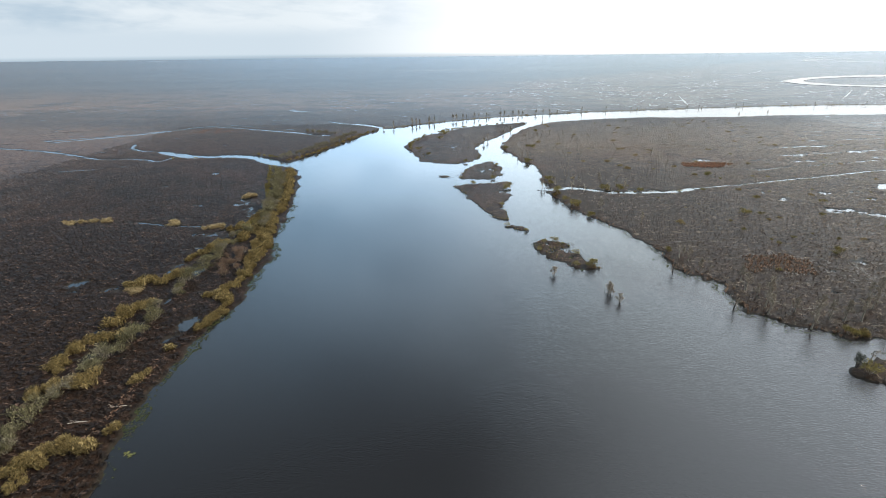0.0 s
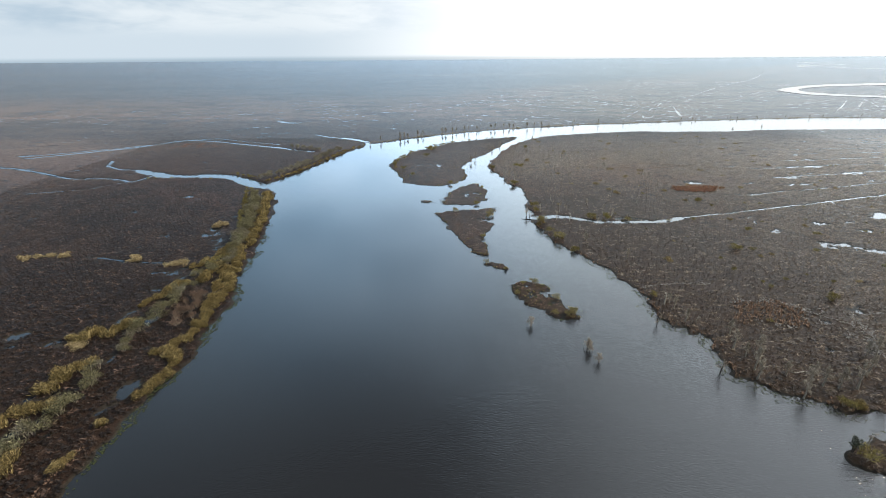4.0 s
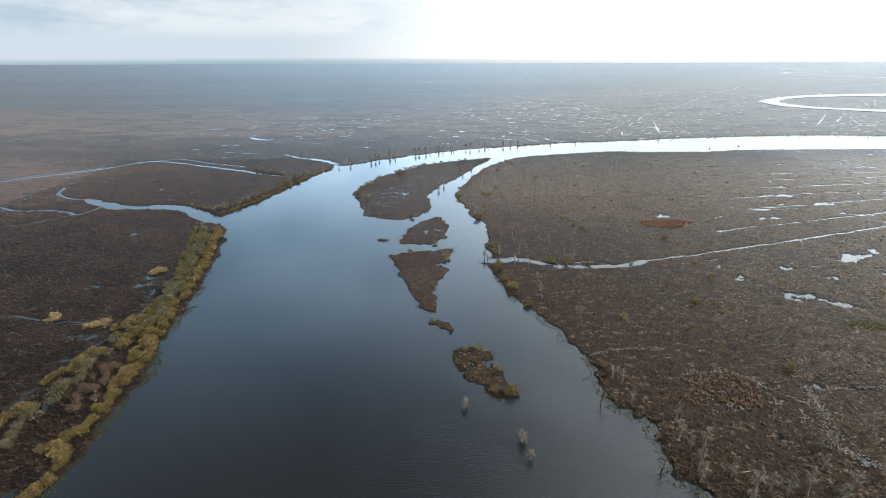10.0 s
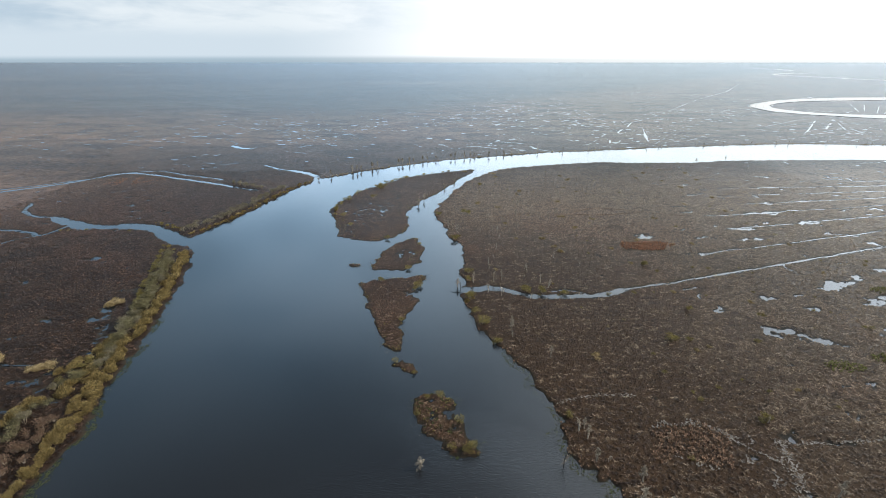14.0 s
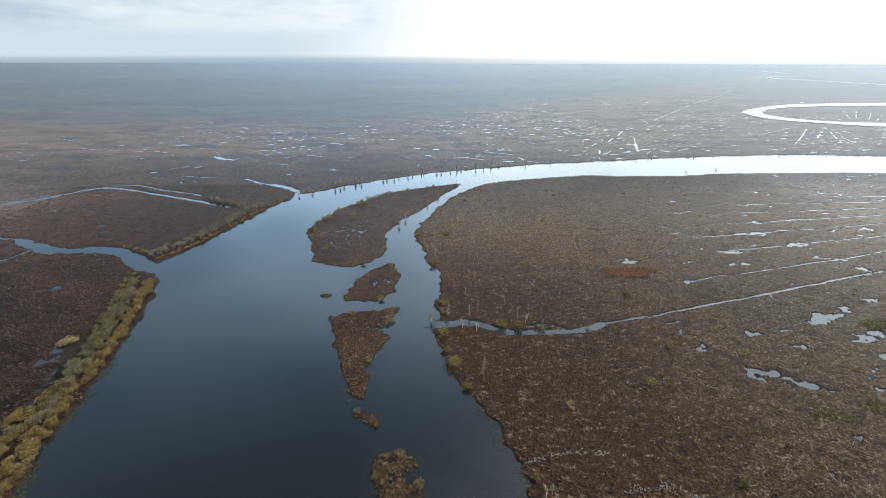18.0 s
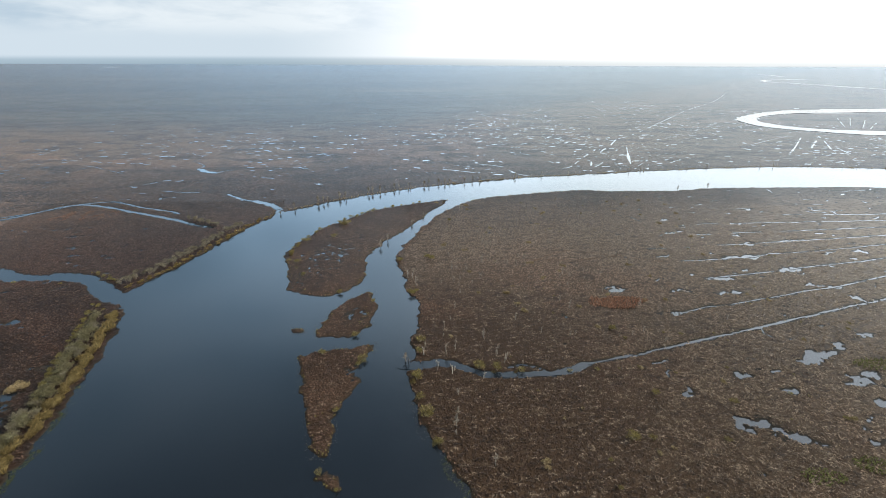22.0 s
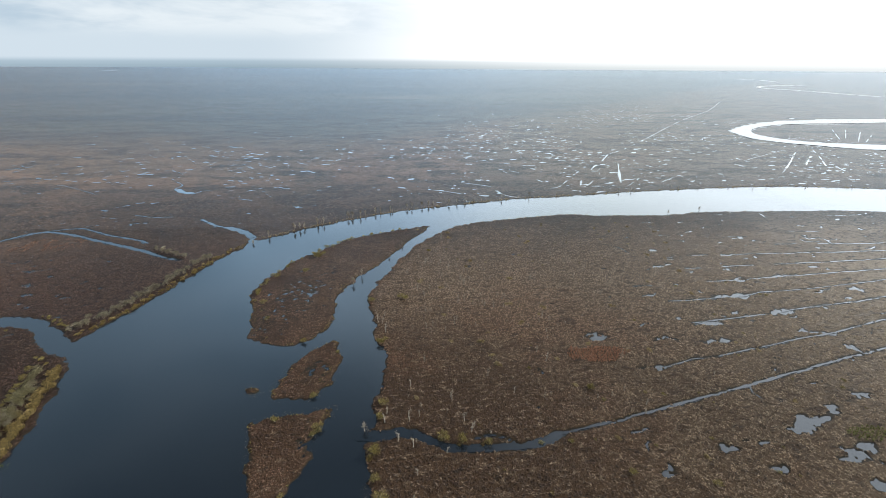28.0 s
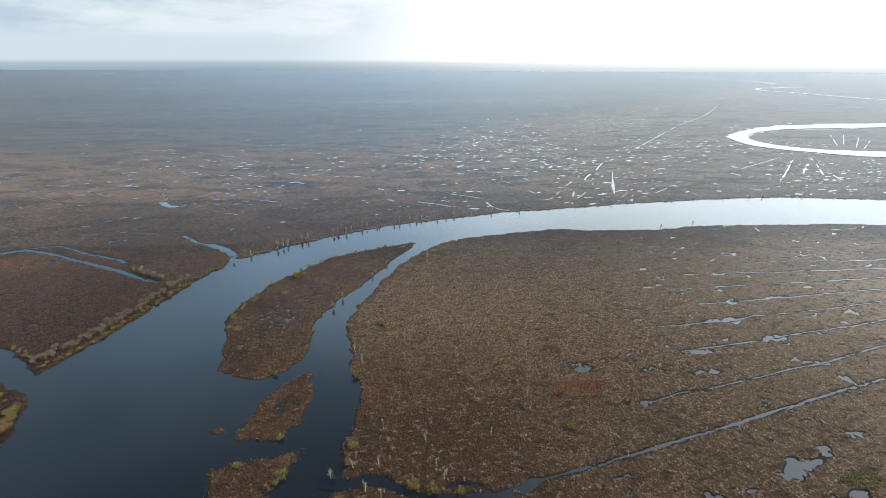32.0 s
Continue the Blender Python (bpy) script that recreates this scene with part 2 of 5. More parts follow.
def river_water():
    m, tree = material("river_water")
    place = node(tree, "ShaderNodeTexCoord").outputs["Object"]
    ripple = grain(tree, squash(tree, place, 0.5, 1.25, 1, 28), 2.9, 3, 0.5, 0.4)
    swell = grain(tree, squash(tree, place, 1.0, 1.8, 1, 20), 0.32, 3, 0.5, 0.3)
    wind = grain(tree, squash(tree, place, 1, 0.5, 1, 20), 0.012, 3, 0.6, 0.8)
    lee = stretch(tree, node(tree, "ShaderNodeSeparateXYZ", {0: place}).outputs[0], -20.0, 80.0, 0.15, 0.9)
    calm = stretch(tree, node(tree, "ShaderNodeSeparateXYZ", {0: place}).outputs[1], 95.0, 210.0, 1.0, 0.22)
    rough = maths(tree, "MULTIPLY", maths(tree, "MULTIPLY", stretch(tree, wind, 0.38, 0.62, 0.4, 1.0), lee), calm)
    height = maths(tree, "MULTIPLY", maths(tree, "ADD", maths(tree, "MULTIPLY", ripple, 1.05), maths(tree, "MULTIPLY", swell, 0.35)), rough)
    bump = node(tree, "ShaderNodeBump", {"Strength": 0.6, "Distance": 0.26, "Height": height}).outputs[0]
    silt = mixed(tree, grain(tree, place, 0.02, 3), (0.0040, 0.0062, 0.0088), (0.0058, 0.0080, 0.0106))
    muddy = stretch(tree, node(tree, "ShaderNodeSeparateXYZ", {0: place}).outputs[1], 170.0, 70.0)
    silt = mixed(tree, muddy, silt, (0.0095, 0.0092, 0.0092))
    p = node(tree, "ShaderNodeBsdfPrincipled", {"Base Color": silt, "Roughness": 0.11, "IOR": 1.333, "Normal": bump})
    finish(tree, p.outputs[0])
    return m


def leafy(tree, colour, rough, sheen, thin):
    """A dull surface thin enough for light to come through."""
    p = node(tree, "ShaderNodeBsdfPrincipled", {"Base Color": colour, "Roughness": rough, "Specular IOR Level": sheen}).outputs[0]
    back = node(tree, "ShaderNodeBsdfTranslucent", {"Color": colour}).outputs[0]
    return node(tree, "ShaderNodeMixShader", {0: thin, 1: p, 2: back}).outputs[0]


def plant(name, dark, light, tip=None, sheen=0.12, thin=0.3):
    """Leaves, stems and dead grass: two tones from piece to piece, mottled finely."""
    m, tree = material(name)
    place = node(tree, "ShaderNodeTexCoord").outputs["Object"]
    pick = node(tree, "ShaderNodeNewGeometry").outputs["Random Per Island"]
    own = node(tree, "ShaderNodeObjectInfo").outputs["Random"]
    c = mixed(tree, pick, dark, light)
    c = mixed(tree, stretch(tree, grain(tree, place, 3.0, 3), 0.35, 0.7, 0, 0.45), c, [v * 0.5 for v in dark])
    if tip:
        c = mixed(tree, stretch(tree, maths(tree, "ADD", maths(tree, "MULTIPLY", pick, 0.6), maths(tree, "MULTIPLY", own, 0.4)), 0.62, 1.0, 0, 0.75), c, tip)
    finish(tree, leafy(tree, c, 0.75, sheen, thin))
    return m


def litter_material():
    """The tussocks' dead stalks take on the marsh's own patches of colour."""
    m, tree = material("dead_marsh_stalks")
    place = node(tree, "ShaderNodeTexCoord").outputs["Object"]
    pick = node(tree, "ShaderNodeNewGeometry").outputs["Random Per Island"]
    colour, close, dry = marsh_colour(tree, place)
    straw = mixed(tree, dry, (0.070, 0.045, 0.030), (0.215, 0.147, 0.090))
    lit = node(tree, "ShaderNodeVectorMath", {0: colour, 3: 1.7}, operation="SCALE").outputs[0]
    c = mixed(tree, stretch(tree, pick, 0.45, 0.9, 0, 0.9), colour, lit)
    c = mixed(tree, stretch(tree, pick, 0.88, 1.0, 0, 0.35), c, straw)
    c = mixed(tree, stretch(tree, pick, 0.40, 0.0, 0, 0.35), c, (0.028, 0.018, 0.012))
    finish(tree, haze_sheen(tree, leafy(tree, c, 0.7, 0.2, 0.5), close))
    return m


GROUND = marsh_ground()
WATER = river_water()
STALKS = litter_material()

# ---------------------------------------------------------------- the plan: banks, islands, ditches and ponds (metres)
WEST_BANK = [(-48, -500), (-50, -60), (-53, 20), (-54, 48), (-56.5, 61), (-57.5, 73), (-56, 84), (-55, 98), (-54, 107), (-54.5, 117),
             (-55.5, 134), (-60, 150), (-62, 171), (-67, 200), (-73.5, 230), (-81, 252)]
INLET_SOUTH = [(-86, 257), (-95.5, 261), (-103, 265), (-113, 276), (-127, 283), (-144, 285), (-158, 284), (-166, 287)]
INLET_NORTH = [(-193, 308), (-182, 305.5), (-165, 297), (-151, 291.5), (-134, 292.5), (-120, 289), (-108, 282), (-100, 276), (-91, 269.5)]
NORTH_WEST = [(-88, 275), (-77, 306), (-69, 332), (-60, 364), (-52, 380), (-54, 396)]
NORTH_BANK = [(-48, 393), (-40, 397), (-27, 408), (-4, 424), (16, 436), (53, 455), (102, 471), (163, 488), (210, 495), (269, 506),
              (331, 514), (394, 521), (454, 521), (540, 508), (700, 470), (950, 400), (1300, 330)]
SOUTH_BANK = [(1300, 240), (950, 310), (700, 385), (473, 438), (392, 443), (312, 443), (273, 436.5), (215, 438), (191, 442), (142, 431), (112, 424),
              (87, 407), (67, 381), (53, 349), (42, 319), (39, 302), (44, 285), (47, 262), (52, 255), (51, 241), (51.5, 231), (48, 222), (51, 212)]
EAST_BANK = [(48, 208), (48.5, 199), (50, 188), (53.5, 176), (60, 163.5), (64.5, 152), (66, 145), (69, 137.5), (70.5, 131), (68, 125.5),
             (69.8, 117), (76, 111), (75, 104), (75, 97), (79.5, 90.5), (85, 87.5), (92, 84.5), (101, 84), (112, 80), (122, 66), (126, 30), (124, -60), (120, -500)]
RIVER = WEST_BANK + INLET_SOUTH + INLET_NORTH + NORTH_WEST + NORTH_BANK + SOUTH_BANK + EAST_BANK

BIG_ISLAND = [(76, 417), (55, 410), (34, 402), (15, 390), (1, 371), (-12, 355), (-22, 332), (-25.5, 315), (-20, 297), (-14.5, 280), (-12, 268),
              (-3, 263), (7, 261), (15, 263.5), (21.5, 273), (24.5, 286), (22.5, 305), (31, 328), (46, 355), (60, 385)]
SECOND_ISLAND = [(8.5, 228), (11, 240), (17.5, 254.5), (28, 265.3), (32.5, 254), (32, 243), (30, 234), (25.5, 226), (17, 225)]
THIRD_ISLAND = [(6, 212.5), (14, 216.5), (24, 218), (33, 221.2), (32, 210), (29.5, 203), (31.2, 194.5), (27, 187), (25.5, 180), (26.3, 174),
                (24.7, 164), (21, 166.5), (14.6, 185), (10.2, 194.5), (9, 204)]
ISLET = [(-1.2, 231.5), (1.5, 234), (4.8, 231.5), (2.3, 228.6)]
FOURTH_ISLAND = [(22.8, 157.6), (27.4, 160.2), (32.2, 152.6), (29.8, 151.6), (26, 155)]
FIFTH_ISLAND = [(30, 142.6), (36, 143.4), (41.2, 142), (41.2, 135), (44, 131.8), (44, 127.5), (47, 123.4), (44.5, 120.8), (38.5, 123.5), (33, 130), (30.5, 135)]
SPIT = [(80.8, 73.2), (83, 75.8), (90, 77.5), (97, 77), (108, 73), (110, 64), (100, 62), (91, 66)]
ISLANDS = [BIG_ISLAND, SECOND_ISLAND, THIRD_ISLAND, ISLET, FOURTH_ISLAND, FIFTH_ISLAND, SPIT]

FAR_LOOP = [(1700, 1150), (1105, 1064), (945, 1058), (788, 1017), (642, 907), (622, 817), (667, 755), (750, 712), (1000, 640), (1500, 560),
            (1520, 610), (1050, 690), (789, 751), (691, 784), (656, 844), (675, 900), (736, 954), (828, 991), (1050, 1011), (1700, 1090)]

# ditches and channels: half width, then their line
DITCHES = [
    (2.0, [(44, 204.8), (51, 205.6), (58, 206.6), (64, 206.2)]),
    (1.35, [(64, 206.2), (70, 202.6), (76, 199.4), (83, 198.4), (92, 198.6), (101, 198.4), (109, 200.4), (116, 203.3)]),
    (1.0, [(86, 203.5), (90, 204.2), (95, 202.8), (100.5, 199)]),
    (1.0, [(116, 203.3), (130, 206.8), (147, 211), (165, 215.8), (183.5, 220.8), (204, 226.3), (230, 233.7), (258, 241.2), (279, 246.7), (420, 285)]),
    (0.55, [(187, 243), (199, 244.4), (212, 247.6), (225, 250.4), (241, 254.7), (254, 257.3)]),
    (0.75, [(254, 257.3), (267.4, 259.9), (279, 263.7), (290.4, 266.7), (305, 270.6), (400, 292)]),
    (0.75, [(202, 271.3), (225.4, 274.8), (248.2, 278.4), (265.8, 282), (283.6, 285.3), (305, 288.5), (328, 293.4), (430, 313)]),
    (0.8, [(202, 293.3), (218, 294.1), (233, 296.1), (246, 297.1), (258, 300.6), (279.5, 302.5)]),
    (0.5, [(279.5, 302.5), (314.4, 307.5), (332.4, 310.4), (348.5, 313.5), (450, 331)]),
    (0.8, [(237.2, 315.3), (253, 315.8)]),
    (0.75, [(266.8, 317.7), (281.9, 319.7), (296.2, 320.3), (315.8, 322.8), (343.4, 325.7), (362.7, 327.6), (450, 337)]),
    (0.6, [(233.2, 333.5), (243.9, 333.7)]), (0.8, [(260.8, 335.1), (279.8, 336.4)]),
    (0.75, [(294.9, 337.1), (318, 338.3), (333.5, 339.1), (350, 340.6), (377.7, 342.5), (470, 350)]),
    (0.75, [(245.3, 352.5), (260.3, 353.4)]),
    (0.75, [(276.3, 353.4), (303.5, 353.8), (319, 353.8), (331.6, 355), (350.5, 354), (367, 354.9), (390.8, 355.5), (470, 359)]),
    (0.6, [(319.5, 370.1), (336, 370.3)]), (0.95, [(351.8, 369.5), (371.5, 368.5), (388.2, 368.6), (404.2, 368.8), (440, 370)]),
    (0.95, [(353.2, 386.5), (351.7, 379.4), (361.4, 380.9), (363.4, 375.8), (361.3, 370)]), (0.7, [(344.8, 378.7), (346.9, 373.6), (357.7, 374.1)]),
    (0.6, [(294.8, 385.3), (309.7, 385.5)]), (0.6, [(347.2, 395.5), (371.8, 393.2)]), (0.45, [(197.4, 374.4), (205.3, 369.3), (208.6, 358.6)]),
    (0.55, [(190.3, 311.4), (201.6, 311.4)]), (0.9, [(409, 431.7), (422, 429.7), (443, 431.4)]), (0.8, [(318.5, 437.4), (323.8, 434.4)]), (0.8, [(357, 437), (355, 427.6)]),
    (0.4, [(199.4, 225), (197.5, 220.5), (199, 217)]), (0.5, [(186, 243), (178, 240), (170, 238)]),
    (1.35, [(-290, 345), (-238, 382), (-224, 400), (-218, 409.7), (-210, 414.5), (-198, 413.9), (-177, 405.7), (-160, 397), (-138.4, 386.6), (-118, 376.8), (-99.7, 365.8), (-86, 360)]),
    (1.15, [(-300, 350), (-233.5, 392), (-212.4, 412), (-206.7, 417.4), (-193.6, 421.1), (-184, 421.7), (-165.3, 411.2), (-151.3, 404.4), (-134, 397.6), (-122, 390.4)]),
    (0.9, [(-234, 620.6), (-202, 606.6), (-188, 589), (-190.7, 571.3), (-170, 549.5), (-168.5, 530.3), (-145.3, 516.6), (-141.6, 525.3), (-132.5, 528.6)]),
    (2.4, [(-166, 532), (-158, 522), (-146, 516.6)]),
    (0.8, [(-164, 452.8), (-145.5, 446.8), (-130.6, 447.3)]), (0.8, [(-183, 481.4), (-192, 474.5)]), (0.8, [(-320.7, 556.4), (-288.4, 551), (-261, 534.6), (-233, 515.5)]), (0.9, [(-97, 497.4), (-82.6, 491.9)]),
    (1.2, [(-105.4, 439.8), (-88.3, 424.8), (-72.8, 417.3)]), (2.4, [(-78, 420), (-72.8, 417.3), (-61.6, 409.2), (-52, 398)]),
    (1.15, [(-168, 290), (-172, 275), (-181, 280), (-194, 284), (-206, 284.6), (-213.5, 283.5), (-228, 291), (-268, 311), (-330, 330)]),
    (1.05, [(-172, 275.5), (-180, 271), (-184.5, 264), (-191.4, 258.8), (-215, 252)]),
    (1.2, [(-192, 306), (-199, 307), (-214, 318), (-222, 334)]),
    (0.7, [(-123, 167), (-114.6, 165.7), (-105.5, 163), (-97, 161.5), (-87.7, 161.2)]),
]
# ditches of the open marsh beyond the river, too narrow to be dug into the coarse far ground
FAR_DITCHES = [
    (1.5, [(199.7, 522.7), (211, 528), (239, 572.3), (264.6, 612)]), (1.5, [(226, 508), (231.7, 525), (248, 567)]), (1.2, [(231.7, 525), (242.3, 532.6), (258.8, 557.6), (275, 585.3)]),
    (2.4, [(263.7, 585.8), (276, 611.5), (287.3, 628)]), (1.6, [(302, 648.4), (324, 687.3), (339, 705)]),
    (1.5, [(341, 704.8), (377.5, 742.8), (475, 861.6), (626.4, 1046.9), (811.4, 1250), (990, 1485)]),
    (1.2, [(283.3, 528.7), (309, 559.8)]), (1.2, [(325.8, 543.5), (360.5, 571.7)]), (1.6, [(165.7, 608), (183, 589.4), (189, 572), (199.6, 547)]),
    (2.4, [(143.8, 515.7), (151.7, 497.5), (164.2, 488.4)]), (1.6, [(80, 521), (94, 515), (110, 505)]), (1.4, [(112, 548), (126, 541), (142, 531)]),
    (2.0, [(602, 701.6), (555, 650.4), (509, 601.3), (492, 583.3)]), (2.2, [(602.6, 675.7), (571.8, 643.2), (539.5, 608.4)]), (1.9, [(644.3, 723.7), (608.4, 668.4), (569.6, 612.8)]),
    (2.2, [(581, 615.2), (569.7, 585)]), (2.2, [(551, 599.5), (519.2, 562)]), (2.4, [(548.5, 586), (541, 568.5)]), (1.4, [(610.3, 675.4), (635.2, 650.3), (690, 620)]), (1.0, [(488.3, 646.8), (620, 733)]),
    (1.7, [(851, 923.5), (747, 787.3)]), (1.7, [(866, 909.4), (754.5, 787)]), (1.8, [(877, 889.4), (774.6, 786.3)]), (1.8, [(857.6, 847.4), (757.4, 758.3)]),
    (9.0, [(2172, 3167), (2215, 3013), (2137, 2741)]),
    (9.0, [(2040, 2438), (1822, 2366), (1701, 2299), (1640, 2196), (1649, 2119), (1670, 2048), (1684, 1918), (1697, 1803), (1722, 1677), (1790, 1500)]),
]
# ponds: middle, half length, half width, degrees
PONDS = [(209, 271, 6, 1.8, 8), (208, 204, 7.5, 2.8, 20), (221, 209.5, 4, 1.6, 30), (200, 201.5, 4, 1.4, 20), (171.4, 193.4, 4.5, 1.3, 5), (146, 186.5, 2.6, 1.2, 0),
         (210, 189.5, 4, 1.4, 15), (219, 192.4, 4, 1.3, 15), (167, 238, 3.5, 1.1, 0), (209, 177, 3, 2, 20), (158.6, 171, 5.5, 2.2, 8), (168, 165.7, 5.0, 1.6, -25), (190, 161, 3, 1.6, 20),
         (149, 262, 5, 1.5, 3), (205, 257, 6, 1.3, -2), (183, 257, 3.5, 1.0, 0), (254, 279.5, 7, 1.6, 8), (284, 320, 8, 1.3, 4), (240, 298, 9, 1.5, 6),
         (183, 186, 2.2, 1.0, 10), (185, 196, 2.4, 1.0, 0), (240, 216, 5, 1.3, 10), (245, 200, 5, 1.6, 15), (102, 104, 1.3, 0.8, 0), (115, 107, 0.6, 1.6, -20), (118, 98, 1.8, 0.7, -25), (124, 94, 2.0, 0.7, -20), (128, 121.8, 2.4, 0.7, 5), (138, 121.4, 2.6, 0.7, 0),
         (-80, 90, 1.0, 1.8, 20), (-75.3, 84.6, 1.0, 2.2, -20), (-76.2, 93, 0.9, 1.8, 10), (-73.6, 105.5, 1.0, 2.4, 0), (-63.3, 86.5, 1.0, 2.3, 5), (-63.3, 94, 1.7, 2.0, -20), (-80.9, 124.7, 2.6, 1.1, 20),
         (-74, 121.4, 1.4, 0.9, 0), (-81.5, 142.4, 2.2, 1.0, 20), (-102, 116, 1.1, 2.4, 0), (-91, 112, 2.6, 0.9, 10), (-77, 149.5, 1.2, 1.6, 0), (-82, 154, 2.4, 1.0, 10),
         (-76.5, 170, 1.3, 3.6, 0), (-79, 183, 1.2, 3.4, 20), (-85, 188.5, 2.2, 1.2, 10), (-86, 195, 1.6, 1.2, 0), (-89, 209.5, 2.6, 1.0, 20), (-78.8, 176, 1.0, 2.4, 15), (-83.5, 181, 1.6, 1.0, 0)]


def spaced(points, step, closed=True):
    """A smooth line through points (Catmull-Rom), cut at about even steps."""
    p = np.array(points, float)
    n = len(p)
    out = []
    for i in range(n if closed else n - 1):
        if closed:
            a, b, c, d = p[i - 1], p[i], p[(i + 1) % n], p[(i + 2) % n]
        else:
            a, b, c, d = p[max(i - 1, 0)], p[i], p[i + 1], p[min(i + 2, n - 1)]
        k = max(1, min(12, int(np.linalg.norm(c - b) / step)))
        for t in np.arange(k) / k:
            m0, m1 = (c - a) * 0.4, (d - b) * 0.4
            out.append((2 * t**3 - 3 * t**2 + 1) * b + (t**3 - 2 * t**2 + t) * m0 + (-2 * t**3 + 3 * t**2) * c + (t**3 - t**2) * m1)
    if not closed:
        out.append(p[-1])
    return np.array(out)


def lattice(ix, iy, seed):
    h = (ix.astype(np.int64) * 374761393 + iy.astype(np.int64) * 668265263 + seed * 974634777) & 0xFFFFFFFF
    h = ((h ^ (h >> 13)) * 1274126177) & 0xFFFFFFFF
    return ((h ^ (h >> 16)) & 0xFFFFFF) / float(0xFFFFFF)


def bumps(x, y, size, seed=0):
    """Smooth random values from 0 to 1, with lumps of about that size."""
    u, v = x / size, y / size
    iu, iv = np.floor(u), np.floor(v)
    fu, fv = u - iu, v - iv
    fu, fv = fu * fu * (3 - 2 * fu), fv * fv * (3 - 2 * fv)
    a, b = lattice(iu, iv, seed), lattice(iu + 1, iv, seed)
    c, d = lattice(iu, iv + 1, seed), lattice(iu + 1, iv + 1, seed)
    return (a * (1 - fu) + b * fu) * (1 - fv) + (c * (1 - fu) + d * fu) * fv


def rough(x, y, size, seed=0):
    return 0.55 * bumps(x, y, size, seed) + 0.3 * bumps(x, y, size * 0.47, seed + 7) + 0.15 * bumps(x, y, size * 0.21, seed + 13)


def inside_by(x, y, ring, reach):
    """How far inside a closed line each place lies: negative outside, and no less than -reach."""
    lo, hi = ring.min(0) - reach, ring.max(0) + reach
    out = np.full(x.shape, -float(reach))
    pick = np.nonzero((x > lo[0]) & (x < hi[0]) & (y > lo[1]) & (y < hi[1]))[0]
    if not len(pick):
        return out
    px, py = x[pick], y[pick]
    best = np.full(px.shape, float(reach) ** 2)
    odd = np.zeros(px.shape, bool)
    for (ax, ay), (bx, by) in zip(ring, np.roll(ring, -1, 0)):
        if ay != by:
            odd ^= ((ay > py) != (by > py)) & (px < (bx - ax) * (py - ay) / (by - ay) + ax)
        near = np.nonzero((px > min(ax, bx) - reach) & (px < max(ax, bx) + reach) & (py > min(ay, by) - reach) & (py < max(ay, by) + reach))[0]
        dx, dy = bx - ax, by - ay
        qx, qy = px[near] - ax, py[near] - ay
        t = np.clip((qx * dx + qy * dy) / (dx * dx + dy * dy + 1e-9), 0, 1)
        best[near] = np.minimum(best[near], (qx - t * dx) ** 2 + (qy - t * dy) ** 2)
    out[pick] = np.where(odd, 1, -1) * np.sqrt(best)
    return out


def along_by(x, y, line, half, reach):
    """The same for a ribbon along a line."""
    out = np.full(x.shape, -float(reach))
    far = reach + half
    for (ax, ay), (bx, by) in zip(line[:-1], line[1:]):
        near = np.nonzero((x > min(ax, bx) - far) & (x < max(ax, bx) + far) & (y > min(ay, by) - far) & (y < max(ay, by) + far))[0]
        dx, dy = bx - ax, by - ay
        qx, qy = x[near] - ax, y[near] - ay
        t = np.clip((qx * dx + qy * dy) / (dx * dx + dy * dy + 1e-9), 0, 1)
        d = np.sqrt((qx - t * dx) ** 2 + (qy - t * dy) ** 2)
        out[near] = np.maximum(out[near], half - d)
    return out


REACH = 12.0
RIVER_LINE = spaced(RIVER, 5.0)
ISLAND_LINES = [spaced(i, 2.5) for i in ISLANDS]
LOOP_LINE = spaced(FAR_LOOP, 15.0)
DITCH_LINES = [(w, spaced(l, 4.0, False)) for w, l in DITCHES]


